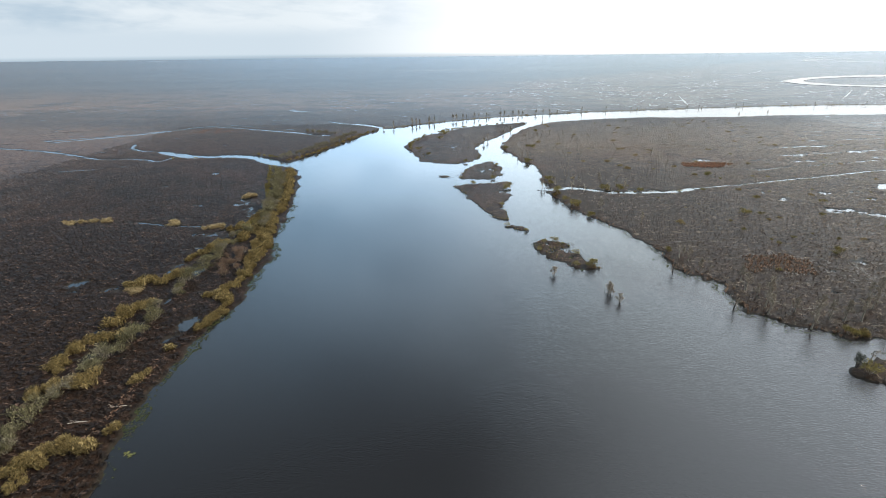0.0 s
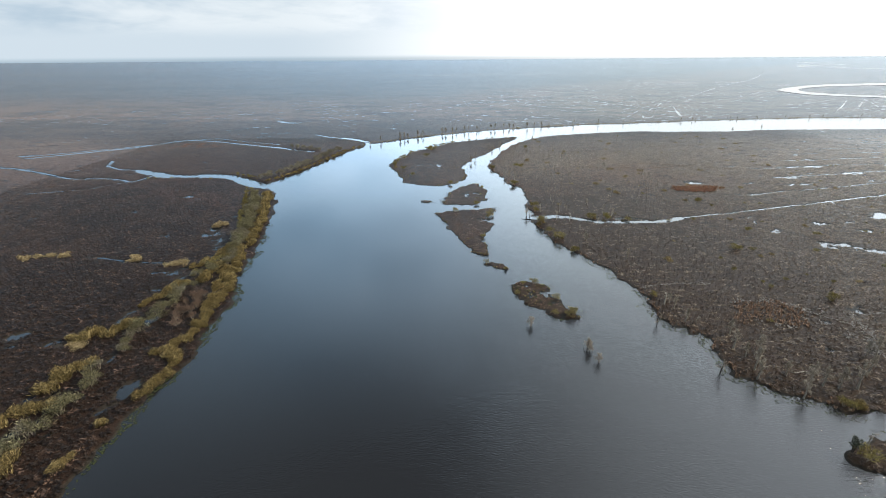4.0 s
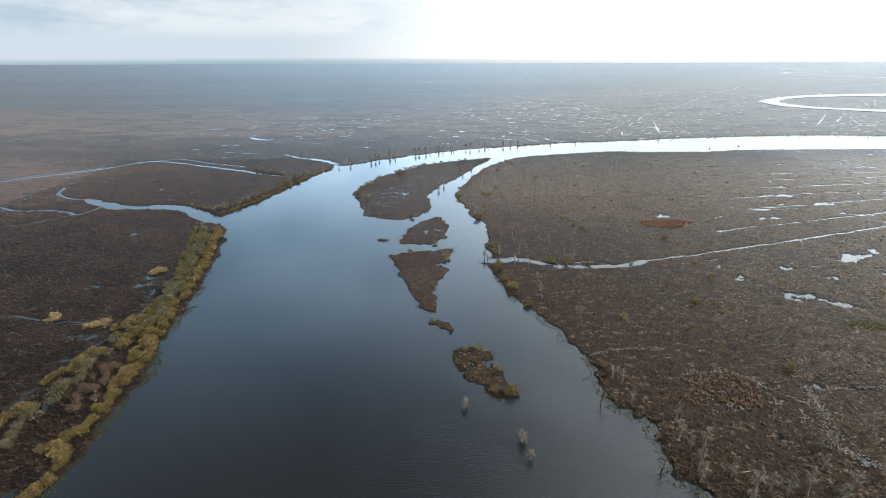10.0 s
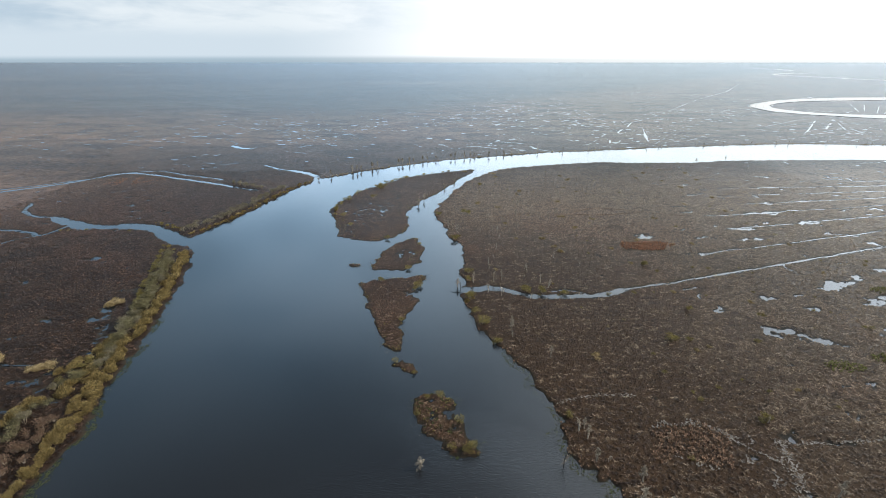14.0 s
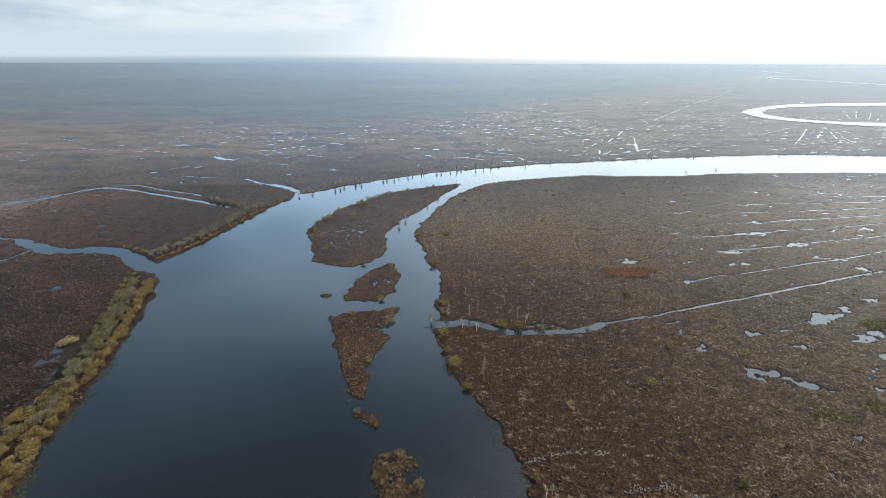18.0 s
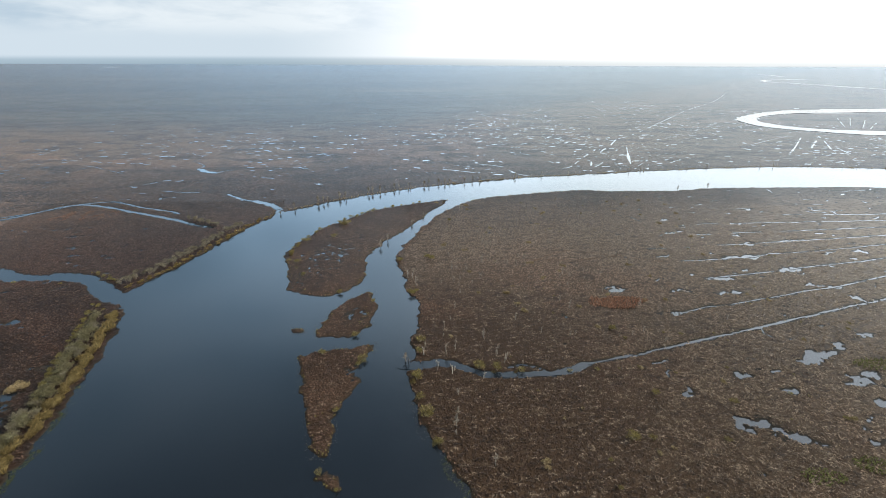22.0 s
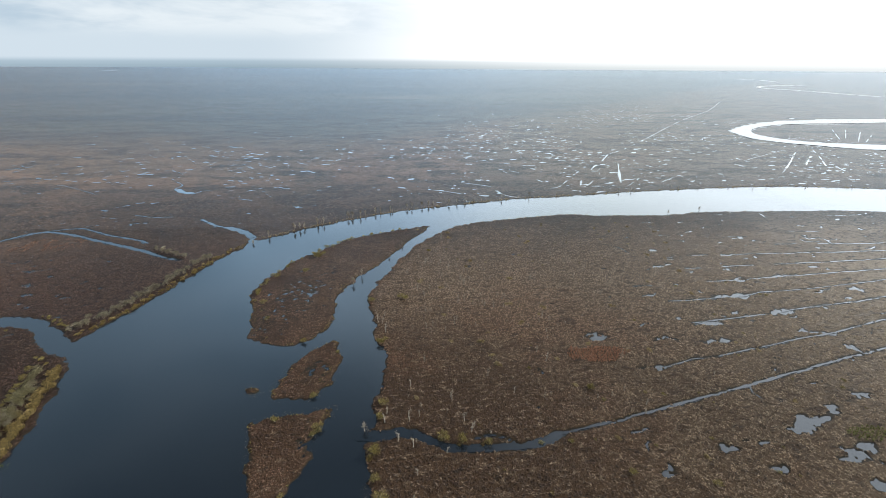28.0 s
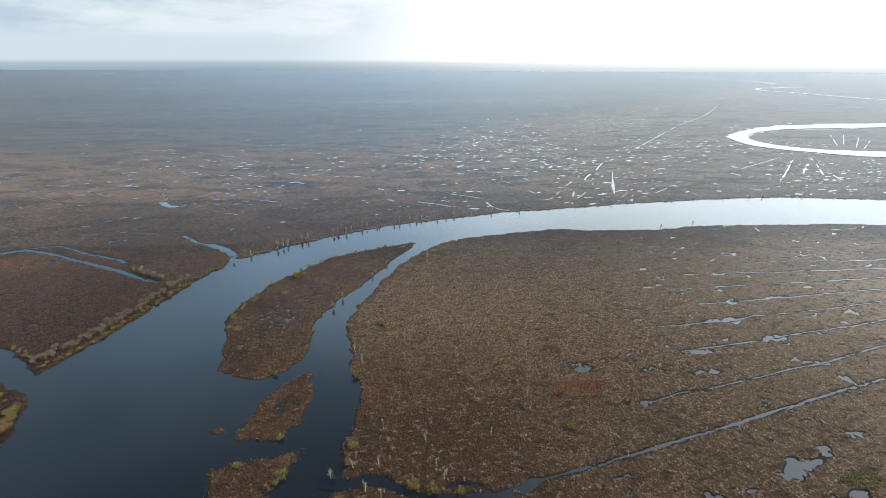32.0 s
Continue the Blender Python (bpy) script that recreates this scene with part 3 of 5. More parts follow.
def wetness(x, y):
    """Metres into open water (positive) or onto land (negative) for arrays of places."""
    wx = x + (rough(x, y, 6.0, 3) - 0.5) * 3.4
    wy = y + (rough(x, y, 6.0, 5) - 0.5) * 3.4
    wx, wy = wx + (bumps(x, y, 2.1, 8) - 0.5) * 2.2, wy + (bumps(x, y, 2.1, 9) - 0.5) * 2.2
    wet = inside_by(wx, wy, RIVER_LINE, REACH)
    for ring in ISLAND_LINES:
        wet = np.minimum(wet, -inside_by(wx, wy, ring, REACH))
    wet = np.maximum(wet, inside_by(x, y, LOOP_LINE, REACH))
    dx, dy = x + (wx - x) * 0.35, y + (wy - y) * 0.35
    for half, line in DITCH_LINES:
        wet = np.maximum(wet, along_by(dx, dy, line, half if half > 1.1 else half * 0.45, REACH))
    px, py = wx + (rough(x, y, 5.0, 33) - 0.5) * 10, wy + (rough(x, y, 4.0, 35) - 0.5) * 7
    for cx, cy, a, b, turn in PONDS:
        c, s = math.cos(radians(turn)), math.sin(radians(turn))
        u, v = (px - cx) * c + (py - cy) * s, -(px - cx) * s + (py - cy) * c
        wet = np.maximum(wet, (1 - np.sqrt((u / a) ** 2 + (v / b) ** 2)) * min(a, b))
    # small pools scattered in the open marsh, long ways lying with the ditches
    u, v = wx * 0.97 + wy * 0.24, -wx * 0.24 + wy * 0.97
    pools = rough(u * 0.42, v, 3.4, 19)
    thick = np.clip((x - 110) / 120, 0, 1) * 0.62 + np.clip((-62 - x) / 10, 0, 1) * np.where(y > 270, 0.7, 0.4)
    thick = np.clip(thick, 0.0, 1.0) * np.clip((470 - y) / 40, 0, 1) * (0.6 + 0.6 * bumps(x, y, 85.0, 23))
    wet = np.maximum(wet, np.clip((pools - 0.872 + 0.150 * np.clip(thick, 0, 1.15)) * 18, -REACH, 1.5))
    # half-drowned flats inside the big island and behind the near west bank
    flat = np.clip(1 - np.hypot((x - 2 - 0.25 * (y - 310)) / 20, (y - 310) / 46), 0, 1)
    wet = np.where(flat > 0, np.maximum(wet, (rough(x, y * 1.9, 1.9, 29) - 0.775 + 0.18 * flat) * 6), wet)
    for cx, cy, a, b in ((37, 132, 10, 12), (25, 241, 8, 11), (28, 205, 6, 9)):
        flat = np.clip(1 - np.hypot((x - cx) / a, (y - cy) / b), 0, 1)
        wet = np.where(flat > 0, np.maximum(wet, (rough(x, y, 2.2, 37) - 0.77 + 0.14 * flat) * 5), wet)
    return wet


def land_height(x, y, wet):
    rise = np.clip(-wet / 2.2, 0, 1)
    land = 0.05 + 0.24 * rise * (2 - rise) + 0.22 * (rough(x, y, 3.1, 61) - 0.35) * rise
    bed = -0.12 - 0.12 * np.clip(wet, 0, 8)
    blend = np.clip(wet / 0.5 + 0.5, 0, 1)
    return land * (1 - blend) + bed * blend


def graded(fine_lo, fine_hi, step, lo, hi, limit):
    """Even steps over the near part, slowly wider ones as far as the limit, then quickly wider."""
    mid = list(np.arange(fine_lo, fine_hi + step / 2, step))
    s, v = step, mid[-1]
    while v < hi:
        s *= 1.009 if v < limit else 1.05
        v += s
        mid.append(v)
    s, v, before = step, fine_lo, []
    while v > lo:
        s *= 1.012 if v > -limit * 0.5 and lo < -1000 else 1.05
        v -= s
        before.append(v)
    return np.array(before[::-1] + mid)


def sheet(name, xs, ys, z, mat):
    """A surface over a grid of places."""
    nx, ny = len(xs), len(ys)
    X, Y = np.meshgrid(xs, ys)
    co = np.stack([X.ravel(), Y.ravel(), z.ravel()], 1).astype(np.float32)
    i = (np.arange(ny - 1)[:, None] * nx + np.arange(nx - 1)[None, :]).ravel()
    return from_arrays(name, co, np.stack([i, i + 1, i + nx + 1, i + nx], 1), mat, True)


def from_arrays(name, co, faces, mat, smooth=False):
    me = bpy.data.meshes.new(name)
    n, k = faces.shape
    me.vertices.add(len(co))
    me.vertices.foreach_set("co", np.ascontiguousarray(co, np.float32).ravel())
    me.loops.add(n * k)
    me.loops.foreach_set("vertex_index", np.ascontiguousarray(faces, np.int32).ravel())
    me.polygons.add(n)
    me.polygons.foreach_set("loop_start", np.arange(0, n * k, k, dtype=np.int32))
    if smooth:
        me.polygons.foreach_set("use_smooth", np.ones(n, bool))
    me.update(calc_edges=True)
    me.materials.append(mat)
    return me


XS = graded(-120, 300, 1.15, -5200, 5200, 520)
YS = graded(50, 450, 1.15, -600, 5600, 560)
GX, GY = np.meshgrid(XS, YS)
GWET = wetness(GX.ravel(), GY.ravel())
GZ = land_height(GX.ravel(), GY.ravel(), GWET)
ground = new("ground", sheet("ground", XS, YS, GZ, GROUND))
tagged(ground, "brown winter marsh of dead grass and wet peat", "ground", kind="structure")

water = new("water", from_arrays("water", np.array([(-5300, -800, 0), (5300, -800, 0), (5300, 5700, 0), (-5300, 5700, 0)]), np.array([(0, 1, 2, 3)]), WATER))
tagged(water, "dark rippled river water under an overcast sky", "river", kind="structure")


def ditch_water(line, half, z, step, seed):
    """The water standing in a ditch: a strip that swells, narrows and breaks off in places."""
    p = spaced(line, step, False)
    way = np.gradient(p, axis=0)
    way /= np.linalg.norm(way, axis=1)[:, None] + 1e-9
    side = np.stack([-way[:, 1], way[:, 0]], 1)
    lump = rough(p[:, 0], p[:, 1], step * 5.0, seed)
    left = half * np.clip(0.35 + 1.3 * bumps(p[:, 0], p[:, 1], step * 2.2, seed + 1), 0.3, 1.7)
    right = half * np.clip(0.35 + 1.3 * bumps(p[:, 0], p[:, 1], step * 2.2, seed + 2), 0.3, 1.7)
    dry = (lump < 0.45) if half < 1.1 else np.zeros(len(p), bool)
    left, right = np.where(dry, 0.08, left), np.where(dry, 0.08, right)
    left[[0, -1]], right[[0, -1]] = 0.1, 0.1
    co = np.empty((2 * len(p), 3))
    co[0::2, :2], co[1::2, :2], co[:, 2] = p + side * left[:, None], p - side * right[:, None], z
    i = np.array([2 * k for k in range(len(p) - 1) if not (dry[k] and dry[k + 1])])
    return new("ditch", from_arrays("ditch", co, np.stack([i, i + 1, i + 3, i + 2], 1), WATER, True))


for n, (half, line) in enumerate(DITCHES):
    tagged(ditch_water(line, half * 0.54 + 0.06 if half < 1.3 else half * 1.05 + 0.25, 0.16 + 0.004 * (n % 9), 1.5, 300 + n), "narrow marsh ditch of still pale water", "ditch", "marsh ditches", "structure")
for n, (half, line) in enumerate(FAR_DITCHES):
    tagged(ditch_water(line, half if half > 5 else 0.45 * half, 0.46 + 0.004 * (n % 9), 4.0, 400 + n), "straight ditch of bright water in far marsh", "ditch", "far marsh ditches", "structure")


def even(points, count):
    """A smooth line through points, cut into that many equal steps."""
    p = spaced(points, 6.0, False)
    run = np.concatenate([[0], np.cumsum(np.linalg.norm(np.diff(p, axis=0), axis=1))])
    at = np.linspace(0, run[-1], count)
    return np.stack([np.interp(at, run, p[:, 0]), np.interp(at, run, p[:, 1])], 1)


# the far bend of the river, whose banks are finer than the coarse ground there
outer, inner = even(FAR_LOOP[:10], 140), even(FAR_LOOP[10:][::-1], 140)
bend = np.full((280, 3), 0.5)
bend[0::2, :2], bend[1::2, :2] = outer + (bumps(outer[:, 0], outer[:, 1], 25.0, 14)[:, None] - 0.5) * 5, inner + (bumps(inner[:, 0], inner[:, 1], 25.0, 15)[:, None] - 0.5) * 5
start = np.arange(139) * 2
far_bend = new("water", from_arrays("water", bend, np.stack([start, start + 1, start + 3, start + 2], 1), WATER, True))
tagged(far_bend, "bright bend of the river far across the marsh", "river", kind="structure")


def marsh_pools(lo, hi, step, chance, size, z, seed):
    """Shallow ragged pools lying loose in the open marsh."""
    r = np.random.default_rng(seed)
    xs, ys = np.meshgrid(np.arange(lo[0], hi[0], step), np.arange(lo[1], hi[1], step))
    x, y = xs.ravel() + r.uniform(-0.5, 0.5, xs.size) * step, ys.ravel() + r.uniform(-0.5, 0.5, xs.size) * step
    ok = (r.uniform(0, 1, len(x)) < chance(x, y)) & (wetness(x, y) < -2.5)
    x, y = x[ok], y[ok]
    n, k = len(x), 10
    a = size[0] + (size[1] - size[0]) * r.uniform(0, 1, n) ** 3.0
    b = a * r.uniform(0.22, 0.6, n)
    turn = np.radians(r.normal(12, 24, n))
    t = np.arange(k) * 2 * math.pi / k
    rad = r.uniform(0.45, 1.3, (n, k))
    u, v = np.cos(t) * a[:, None] * rad, np.sin(t) * b[:, None] * rad
    c, s = np.cos(turn)[:, None], np.sin(turn)[:, None]
    rim = np.stack([u * c - v * s + x[:, None], u * s + v * c + y[:, None], np.full((n, k), z)], -1)
    faces = [(0, 1, 8, 9), (1, 2, 7, 8), (2, 3, 6, 7), (3, 4, 5, 6)]
    fa = (np.array(faces)[None] + (np.arange(n) * k)[:, None, None]).reshape(-1, 4)
    ob = new("marsh_pools", from_arrays("marsh_pools", rim.reshape(-1, 3), fa, WATER, True))
    return tagged(ob, "shallow bright pools scattered over brown marsh", "pool", kind="stuff")


def far_wet(x, y):
    """Most pools lie in the open marsh to the north-east, in drifts, and they thin out in the far woods."""
    drift = np.clip((rough(x, y, 90.0, 71) - 0.34) * 4.0, 0.06, 1.2)
    east = np.clip((x + 330) / 620, 0.8, 1)
    return np.clip((y - 470) / 60, 0.35, 1) * np.clip((900 + 0.85 * np.maximum(x, 0) - y) / 260, 0, 1) * np.maximum(drift * east, 1.3 * np.clip(1.3 - np.hypot((x - 590) / 110, (y - 610) / 70), 0, 1)) * 0.72


marsh_pools((-520, 462), (760, 1500), 8.5, far_wet, (0.7, 5.2), 0.45, 77)
marsh_pools((-360, 300), (-70, 462), 9.0, lambda x, y: 0.6 * np.clip((rough(x, y, 60.0, 72) - 0.34) * 4, 0.1, 1), (0.5, 2.6), 0.40, 78)
marsh_pools((-330, 150), (-90, 300), 9.0, lambda x, y: 0.3 * np.clip((rough(x, y, 50.0, 73) - 0.4) * 4, 0.05, 1), (0.4, 1.8), 0.38, 80)
marsh_pools((440, 300), (900, 470), 9.0, lambda x, y: 0.2 + 0 * x, (0.8, 5.0), 0.46, 79)
# the broad wedge-shaped pool by a crossing of ditches
wedge = np.array([(x, y, 0.47) for x, y in ((319, 639), (305.4, 604), (295, 574), (281, 540), (280.4, 540), (290, 571), (304.4, 604), (318.4, 639))])
tagged(new("pool", from_arrays("pool", wedge, np.array([(0, 1, 6, 7), (1, 2, 5, 6), (2, 3, 4, 5)]), WATER)), "wedge-shaped bright pool in far marsh", "pool", kind="structure")

# ---------------------------------------------------------------- marsh growth
RNG = np.random.default_rng(5)


def scatter(lo, hi, step, jitter=0.5, keep=None):
    """Loose places over a rectangle, on land alone."""
    xs, ys = np.meshgrid(np.arange(lo[0], hi[0], step), np.arange(lo[1], hi[1], step))
    x = xs.ravel() + RNG.uniform(-jitter, jitter, xs.size) * step
    y = ys.ravel() + RNG.uniform(-jitter, jitter, xs.size) * step
    wet = wetness(x, y)
    ok = wet < -0.15 - RNG.uniform(0, 0.7, len(wet))
    if keep is not None:
        ok &= keep(x, y)
    return x[ok], y[ok], land_height(x[ok], y[ok], wet[ok])


def tuft(blades, lean, seed):
    """One tussock: broad bent blades from a common foot."""
    r = np.random.default_rng(seed)
    co, faces = [], []
    for k in range(blades):
        a = 2 * math.pi * (k + r.uniform(-0.4, 0.4)) / blades
        out, wide, high = r.uniform(0.5, 1.0) * lean, r.uniform(0.10, 0.22), r.uniform(0.55, 1.0)
        c, s = math.cos(a), math.sin(a)
        i = len(co)
        for d, w, z in ((0.05, wide * 0.7, -0.15), (0.55 * out, wide, high * 0.8), (out, wide * 0.25, high * r.uniform(0.5, 1.0))):
            co += [(c * d - s * w, s * d + c * w, z), (c * d + s * w, s * d - c * w, z)]
        faces += [(i, i + 1, i + 3, i + 2), (i + 2, i + 3, i + 5, i + 4)]
    return np.array(co), np.array(faces)


def strew(name, places, tufts, size, high, mat):
    """Many tussocks joined into one mesh."""
    x, y, z = places
    n = len(x)
    kind = RNG.integers(0, len(tufts), n)
    turn, s, h = RNG.uniform(0, 6.283, n), size[0] + (size[1] - size[0]) * RNG.uniform(0, 1, n) ** 1.6, RNG.uniform(*high, n)
    cos, fas, base = [], [], 0
    for k, (co, fa) in enumerate(tufts):
        m = np.nonzero(kind == k)[0]
        if not len(m):
            continue
        c, sn = np.cos(turn[m])[:, None], np.sin(turn[m])[:, None]
        X = (co[:, 0] * c - co[:, 1] * sn) * s[m, None] + x[m, None]
        Y = (co[:, 0] * sn + co[:, 1] * c) * s[m, None] + y[m, None]
        Z = co[:, 2] * h[m, None] + z[m, None]
        cos.append(np.stack([X, Y, Z], -1).reshape(-1, 3))
        fas.append((fa[None] + (np.arange(len(m)) * len(co))[:, None, None]).reshape(-1, 4) + base)
        base += len(m) * len(co)
    return new(name, from_arrays(name, np.concatenate(cos), np.concatenate(fas), mat))


def mat_tuft(blades, seed):
    """One low tussock of bent stalks that lie over one another."""
    r = np.random.default_rng(seed)
    co, faces = [], []
    for k in range(blades):
        a = 2 * math.pi * (k + r.uniform(-0.5, 0.5)) / blades
        c, s = math.cos(a), math.sin(a)
        d0, d1 = r.uniform(-0.25, 0.3), r.uniform(0.6, 1.2)
        w0, w1, z0, z1 = r.uniform(0.14, 0.25), r.uniform(0.05, 0.17), r.uniform(0.5, 1.2), r.uniform(-0.2, 0.6)
        i = len(co)
        co += [(c * d0 - s * w0, s * d0 + c * w0, z0), (c * d0 + s * w0, s * d0 - c * w0, z0 * r.uniform(0.7, 1.1)), (c * d1 + s * w1, s * d1 - c * w1, z1), (c * d1 - s * w1, s * d1 + c * w1, z1)]
        faces.append((i, i + 1, i + 2, i + 3))
    return np.array(co), np.array(faces)


TUFTS = [tuft(4, 1.0, 100 + i) for i in range(6)]
MATS = [mat_tuft(6, 180 + i) for i in range(10)]
def thinning(x, y):
    """Denser near the river, opening out into the far marsh."""
    d = np.maximum(np.maximum((x - 160) / 220, (y - 330) / 240), (-170 - x) / 160)
    return RNG.uniform(0, 1, len(x)) > np.clip(d, 0, 1) ** 0.8


east_humps = strew("marsh_tussocks", scatter((45, 58), (330, 445), 0.98, 0.5, thinning), MATS, (0.36, 0.85), (0.20, 0.55), STALKS)
tagged(east_humps, "low brown tussocks of matted dead grass", "marsh grass", kind="stuff")
west_humps = strew("marsh_tussocks", scatter((-230, 35), (-52, 420), 1.08, 0.5, thinning), MATS, (0.42, 0.95), (0.22, 0.6), STALKS)
tagged(west_humps, "low dark brown tussocks of matted dead grass", "marsh grass", kind="stuff")
near_east = strew("marsh_tussocks", scatter((45, 58), (400, 445), 2.3, 0.5, thinning), TUFTS, (0.4, 0.85), (0.3, 0.75), STALKS)
tagged(near_east, "brown tussocks of dead marsh grass", "marsh grass", kind="stuff")
near_west = strew("marsh_tussocks", scatter((-260, 30), (-52, 400), 2.3, 0.5, thinning), TUFTS, (0.4, 0.85), (0.3, 0.75), STALKS)
tagged(near_west, "dark brown tussocks of dead marsh grass", "marsh grass", kind="stuff")
north_marsh = strew("marsh_tussocks", scatter((-300, 400), (480, 620), 2.1, 0.5, thinning), MATS, (0.6, 1.5), (0.2, 0.5), STALKS)
tagged(north_marsh, "brown dead marsh grass beyond the river", "marsh grass", kind="stuff")
island_grass = strew("marsh_tussocks", scatter((-28, 118), (80, 420), 0.95, 0.5, lambda x, y: (x < 45 + np.clip(y - 300, 0, 200) * 0.35)), MATS, (0.36, 0.75), (0.18, 0.48), STALKS)
tagged(island_grass, "rusty brown dead grass on the river islands", "marsh grass", kind="stuff")

# ---------------------------------------------------------------- kinds of plants
BARK = plant("cypress_bark", (0.20, 0.168, 0.130), (0.36, 0.305, 0.240), thin=0.0)
DARK_WOOD = plant("wet_dark_wood", (0.030, 0.024, 0.019), (0.070, 0.058, 0.046), thin=0.0)
PALE_WOOD = plant("weathered_wood", (0.24, 0.205, 0.165), (0.44, 0.39, 0.32), thin=0.0)
MOSS = plant("pale_hanging_moss", (0.185, 0.155, 0.118), (0.39, 0.332, 0.258), thin=0.25)
TWIGS = plant("grey_twigs_and_moss", (0.155, 0.126, 0.094), (0.35, 0.292, 0.225))
CANE = plant("golden_cane", (0.034, 0.026, 0.011), (0.31, 0.228, 0.088), (0.58, 0.448, 0.215))
WILLOW = plant("grey_green_willow", (0.052, 0.047, 0.024), (0.185, 0.165, 0.086), (0.33, 0.298, 0.185))
GREY_WILLOW = plant("pale_leafless_willow", (0.085, 0.074, 0.050), (0.235, 0.205, 0.142), (0.36, 0.316, 0.230))
OLIVE = plant("olive_scrub", (0.085, 0.072, 0.026), (0.29, 0.232, 0.082))
BROWN_BRUSH = plant("bare_brush", (0.085, 0.055, 0.038), (0.185, 0.125, 0.085))
STRAW = plant("pale_straw", (0.20, 0.150, 0.075), (0.40, 0.31, 0.17))
RUST = plant("rusty_grass", (0.15, 0.075, 0.046), (0.42, 0.222, 0.140))
TAN = plant("tan_grass", (0.125, 0.076, 0.050), (0.27, 0.170, 0.112))
SHALLOW = plant("drowned_litter", (0.030, 0.028, 0.022), (0.105, 0.095, 0.076))
BLEACHED = plant("bleached_litter", (0.18, 0.158, 0.138), (0.44, 0.40, 0.36))
WEED = plant("floating_weed", (0.022, 0.030, 0.010), (0.065, 0.070, 0.024))
EVERGREEN = plant("dark_evergreen", (0.014, 0.018, 0.010), (0.052, 0.060, 0.030))
GREEN = plant("green_marsh_grass", (0.075, 0.080, 0.024), (0.19, 0.180, 0.062))


class Shape:
    """Vertices and four-cornered faces that grow into one mesh."""

    def __init__(self, seed):
        self.r = np.random.default_rng(seed)
        self.co, self.faces = [], []

    def tube(self, points, radii, sides=6):
        base = len(self.co)
        points = [Vector(p) for p in points]
        for i, (p, rad) in enumerate(zip(points, radii)):
            way = (points[min(i + 1, len(points) - 1)] - points[max(i - 1, 0)]).normalized()
            side = way.cross(Vector((0.3, 1, 0.1))).normalized()
            over = way.cross(side)
            for k in range(sides):
                a = 2 * math.pi * k / sides
                self.co.append(p + (side * math.cos(a) + over * math.sin(a)) * rad)
        for i in range(len(points) - 1):
            for k in range(sides):
                a, b = base + i * sides + k, base + i * sides + (k + 1) % sides
                self.faces.append((a, b, b + sides, a + sides))
        return self

    def strip(self, foot, tip, wide, bend=0.0):
        """A flat blade, leaf spray or twig, broader at the middle."""
        foot, tip = Vector(foot), Vector(tip)
        way = tip - foot
        side = way.cross(Vector(self.r.normal(0, 1, 3))).normalized() * wide
        mid = (foot + tip) / 2 + Vector((0, 0, bend))
        i = len(self.co)
        self.co += [foot - side * 0.4, foot + side * 0.4, mid + side, mid - side, tip + side * 0.25, tip - side * 0.25]
        self.faces += [(i, i + 1, i + 2, i + 3), (i + 3, i + 2, i + 4, i + 5)]
        return self

    def mesh(self, name, mat, smooth=False):
        return from_arrays(name, np.array([tuple(c) for c in self.co]), np.array(self.faces), mat, smooth)


def part(name, me, parent, label=""):
    ob = new(name, me)
    ob.parent = parent
    if label:
        tagged(ob, label)
    return ob


def bare_cypress(seed, high, spread, mossy, wood=None):
    """A leafless cypress: flared foot, short level limbs, a thin crown of twigs and hanging moss."""
    s = Shape(seed)
    r = s.r
    lean = r.normal(0, 0.04, 2) * high
    top = Vector((lean[0], lean[1], high))
    bend = Vector((*r.normal(0, 0.03, 2) * high, 0))
    levels = [0, 0.04, 0.12, 0.3, 0.55, 0.8, 1.0]
    line = [top * t + bend * math.sin(t * 3.1) for t in levels]
    line[0].z = -1.2
    s.tube(line, [0.085 * high ** 0.8, 0.058 * high ** 0.8, 0.032 * high, 0.024 * high, 0.018 * high, 0.011 * high, 0.004 * high], 8)
    tree = new("bare_cypress_tree")
    part("trunk", s.mesh("trunk", wood or BARK, True), tree)
    crown = Shape(seed + 1)
    for k in range(9):
        t = 0.38 + 0.58 * (k + r.uniform(0, 0.8)) / 9
        foot = top * t + bend * math.sin(t * 3.1)
        a = k * 2.4 + r.uniform(-0.5, 0.5)
        out = spread * (1.15 - 0.75 * (t - 0.38) / 0.6) * r.uniform(0.6, 1.1)
        end = foot + Vector((math.cos(a) * out, math.sin(a) * out, out * r.uniform(0.15, 0.7)))
        limb = Shape(seed * 31 + k)
        mid = (foot + end) / 2 + Vector((0, 0, out * 0.12))
        limb.tube([foot, mid, end], [0.010 * high, 0.007 * high, 0.002 * high], 5)
        part("limb", limb.mesh("limb", wood or PALE_WOOD, True), tree)
        for j in range(mossy):
            u = r.uniform(0.15, 1.05)
            p = foot.lerp(end, u) + Vector((*r.normal(0, 0.16 * out, 2), r.normal(0.05, 0.10) * out))
            d = Vector((*r.normal(0, 0.28, 2), r.uniform(-1.3, 0.5)))
            crown.strip(p, p + d * r.uniform(0.4, 1.0), r.uniform(0.03, 0.085))
    part("crown", crown.mesh("crown", MOSS), tree, "thin crown of grey twigs and hanging moss")
    return tree


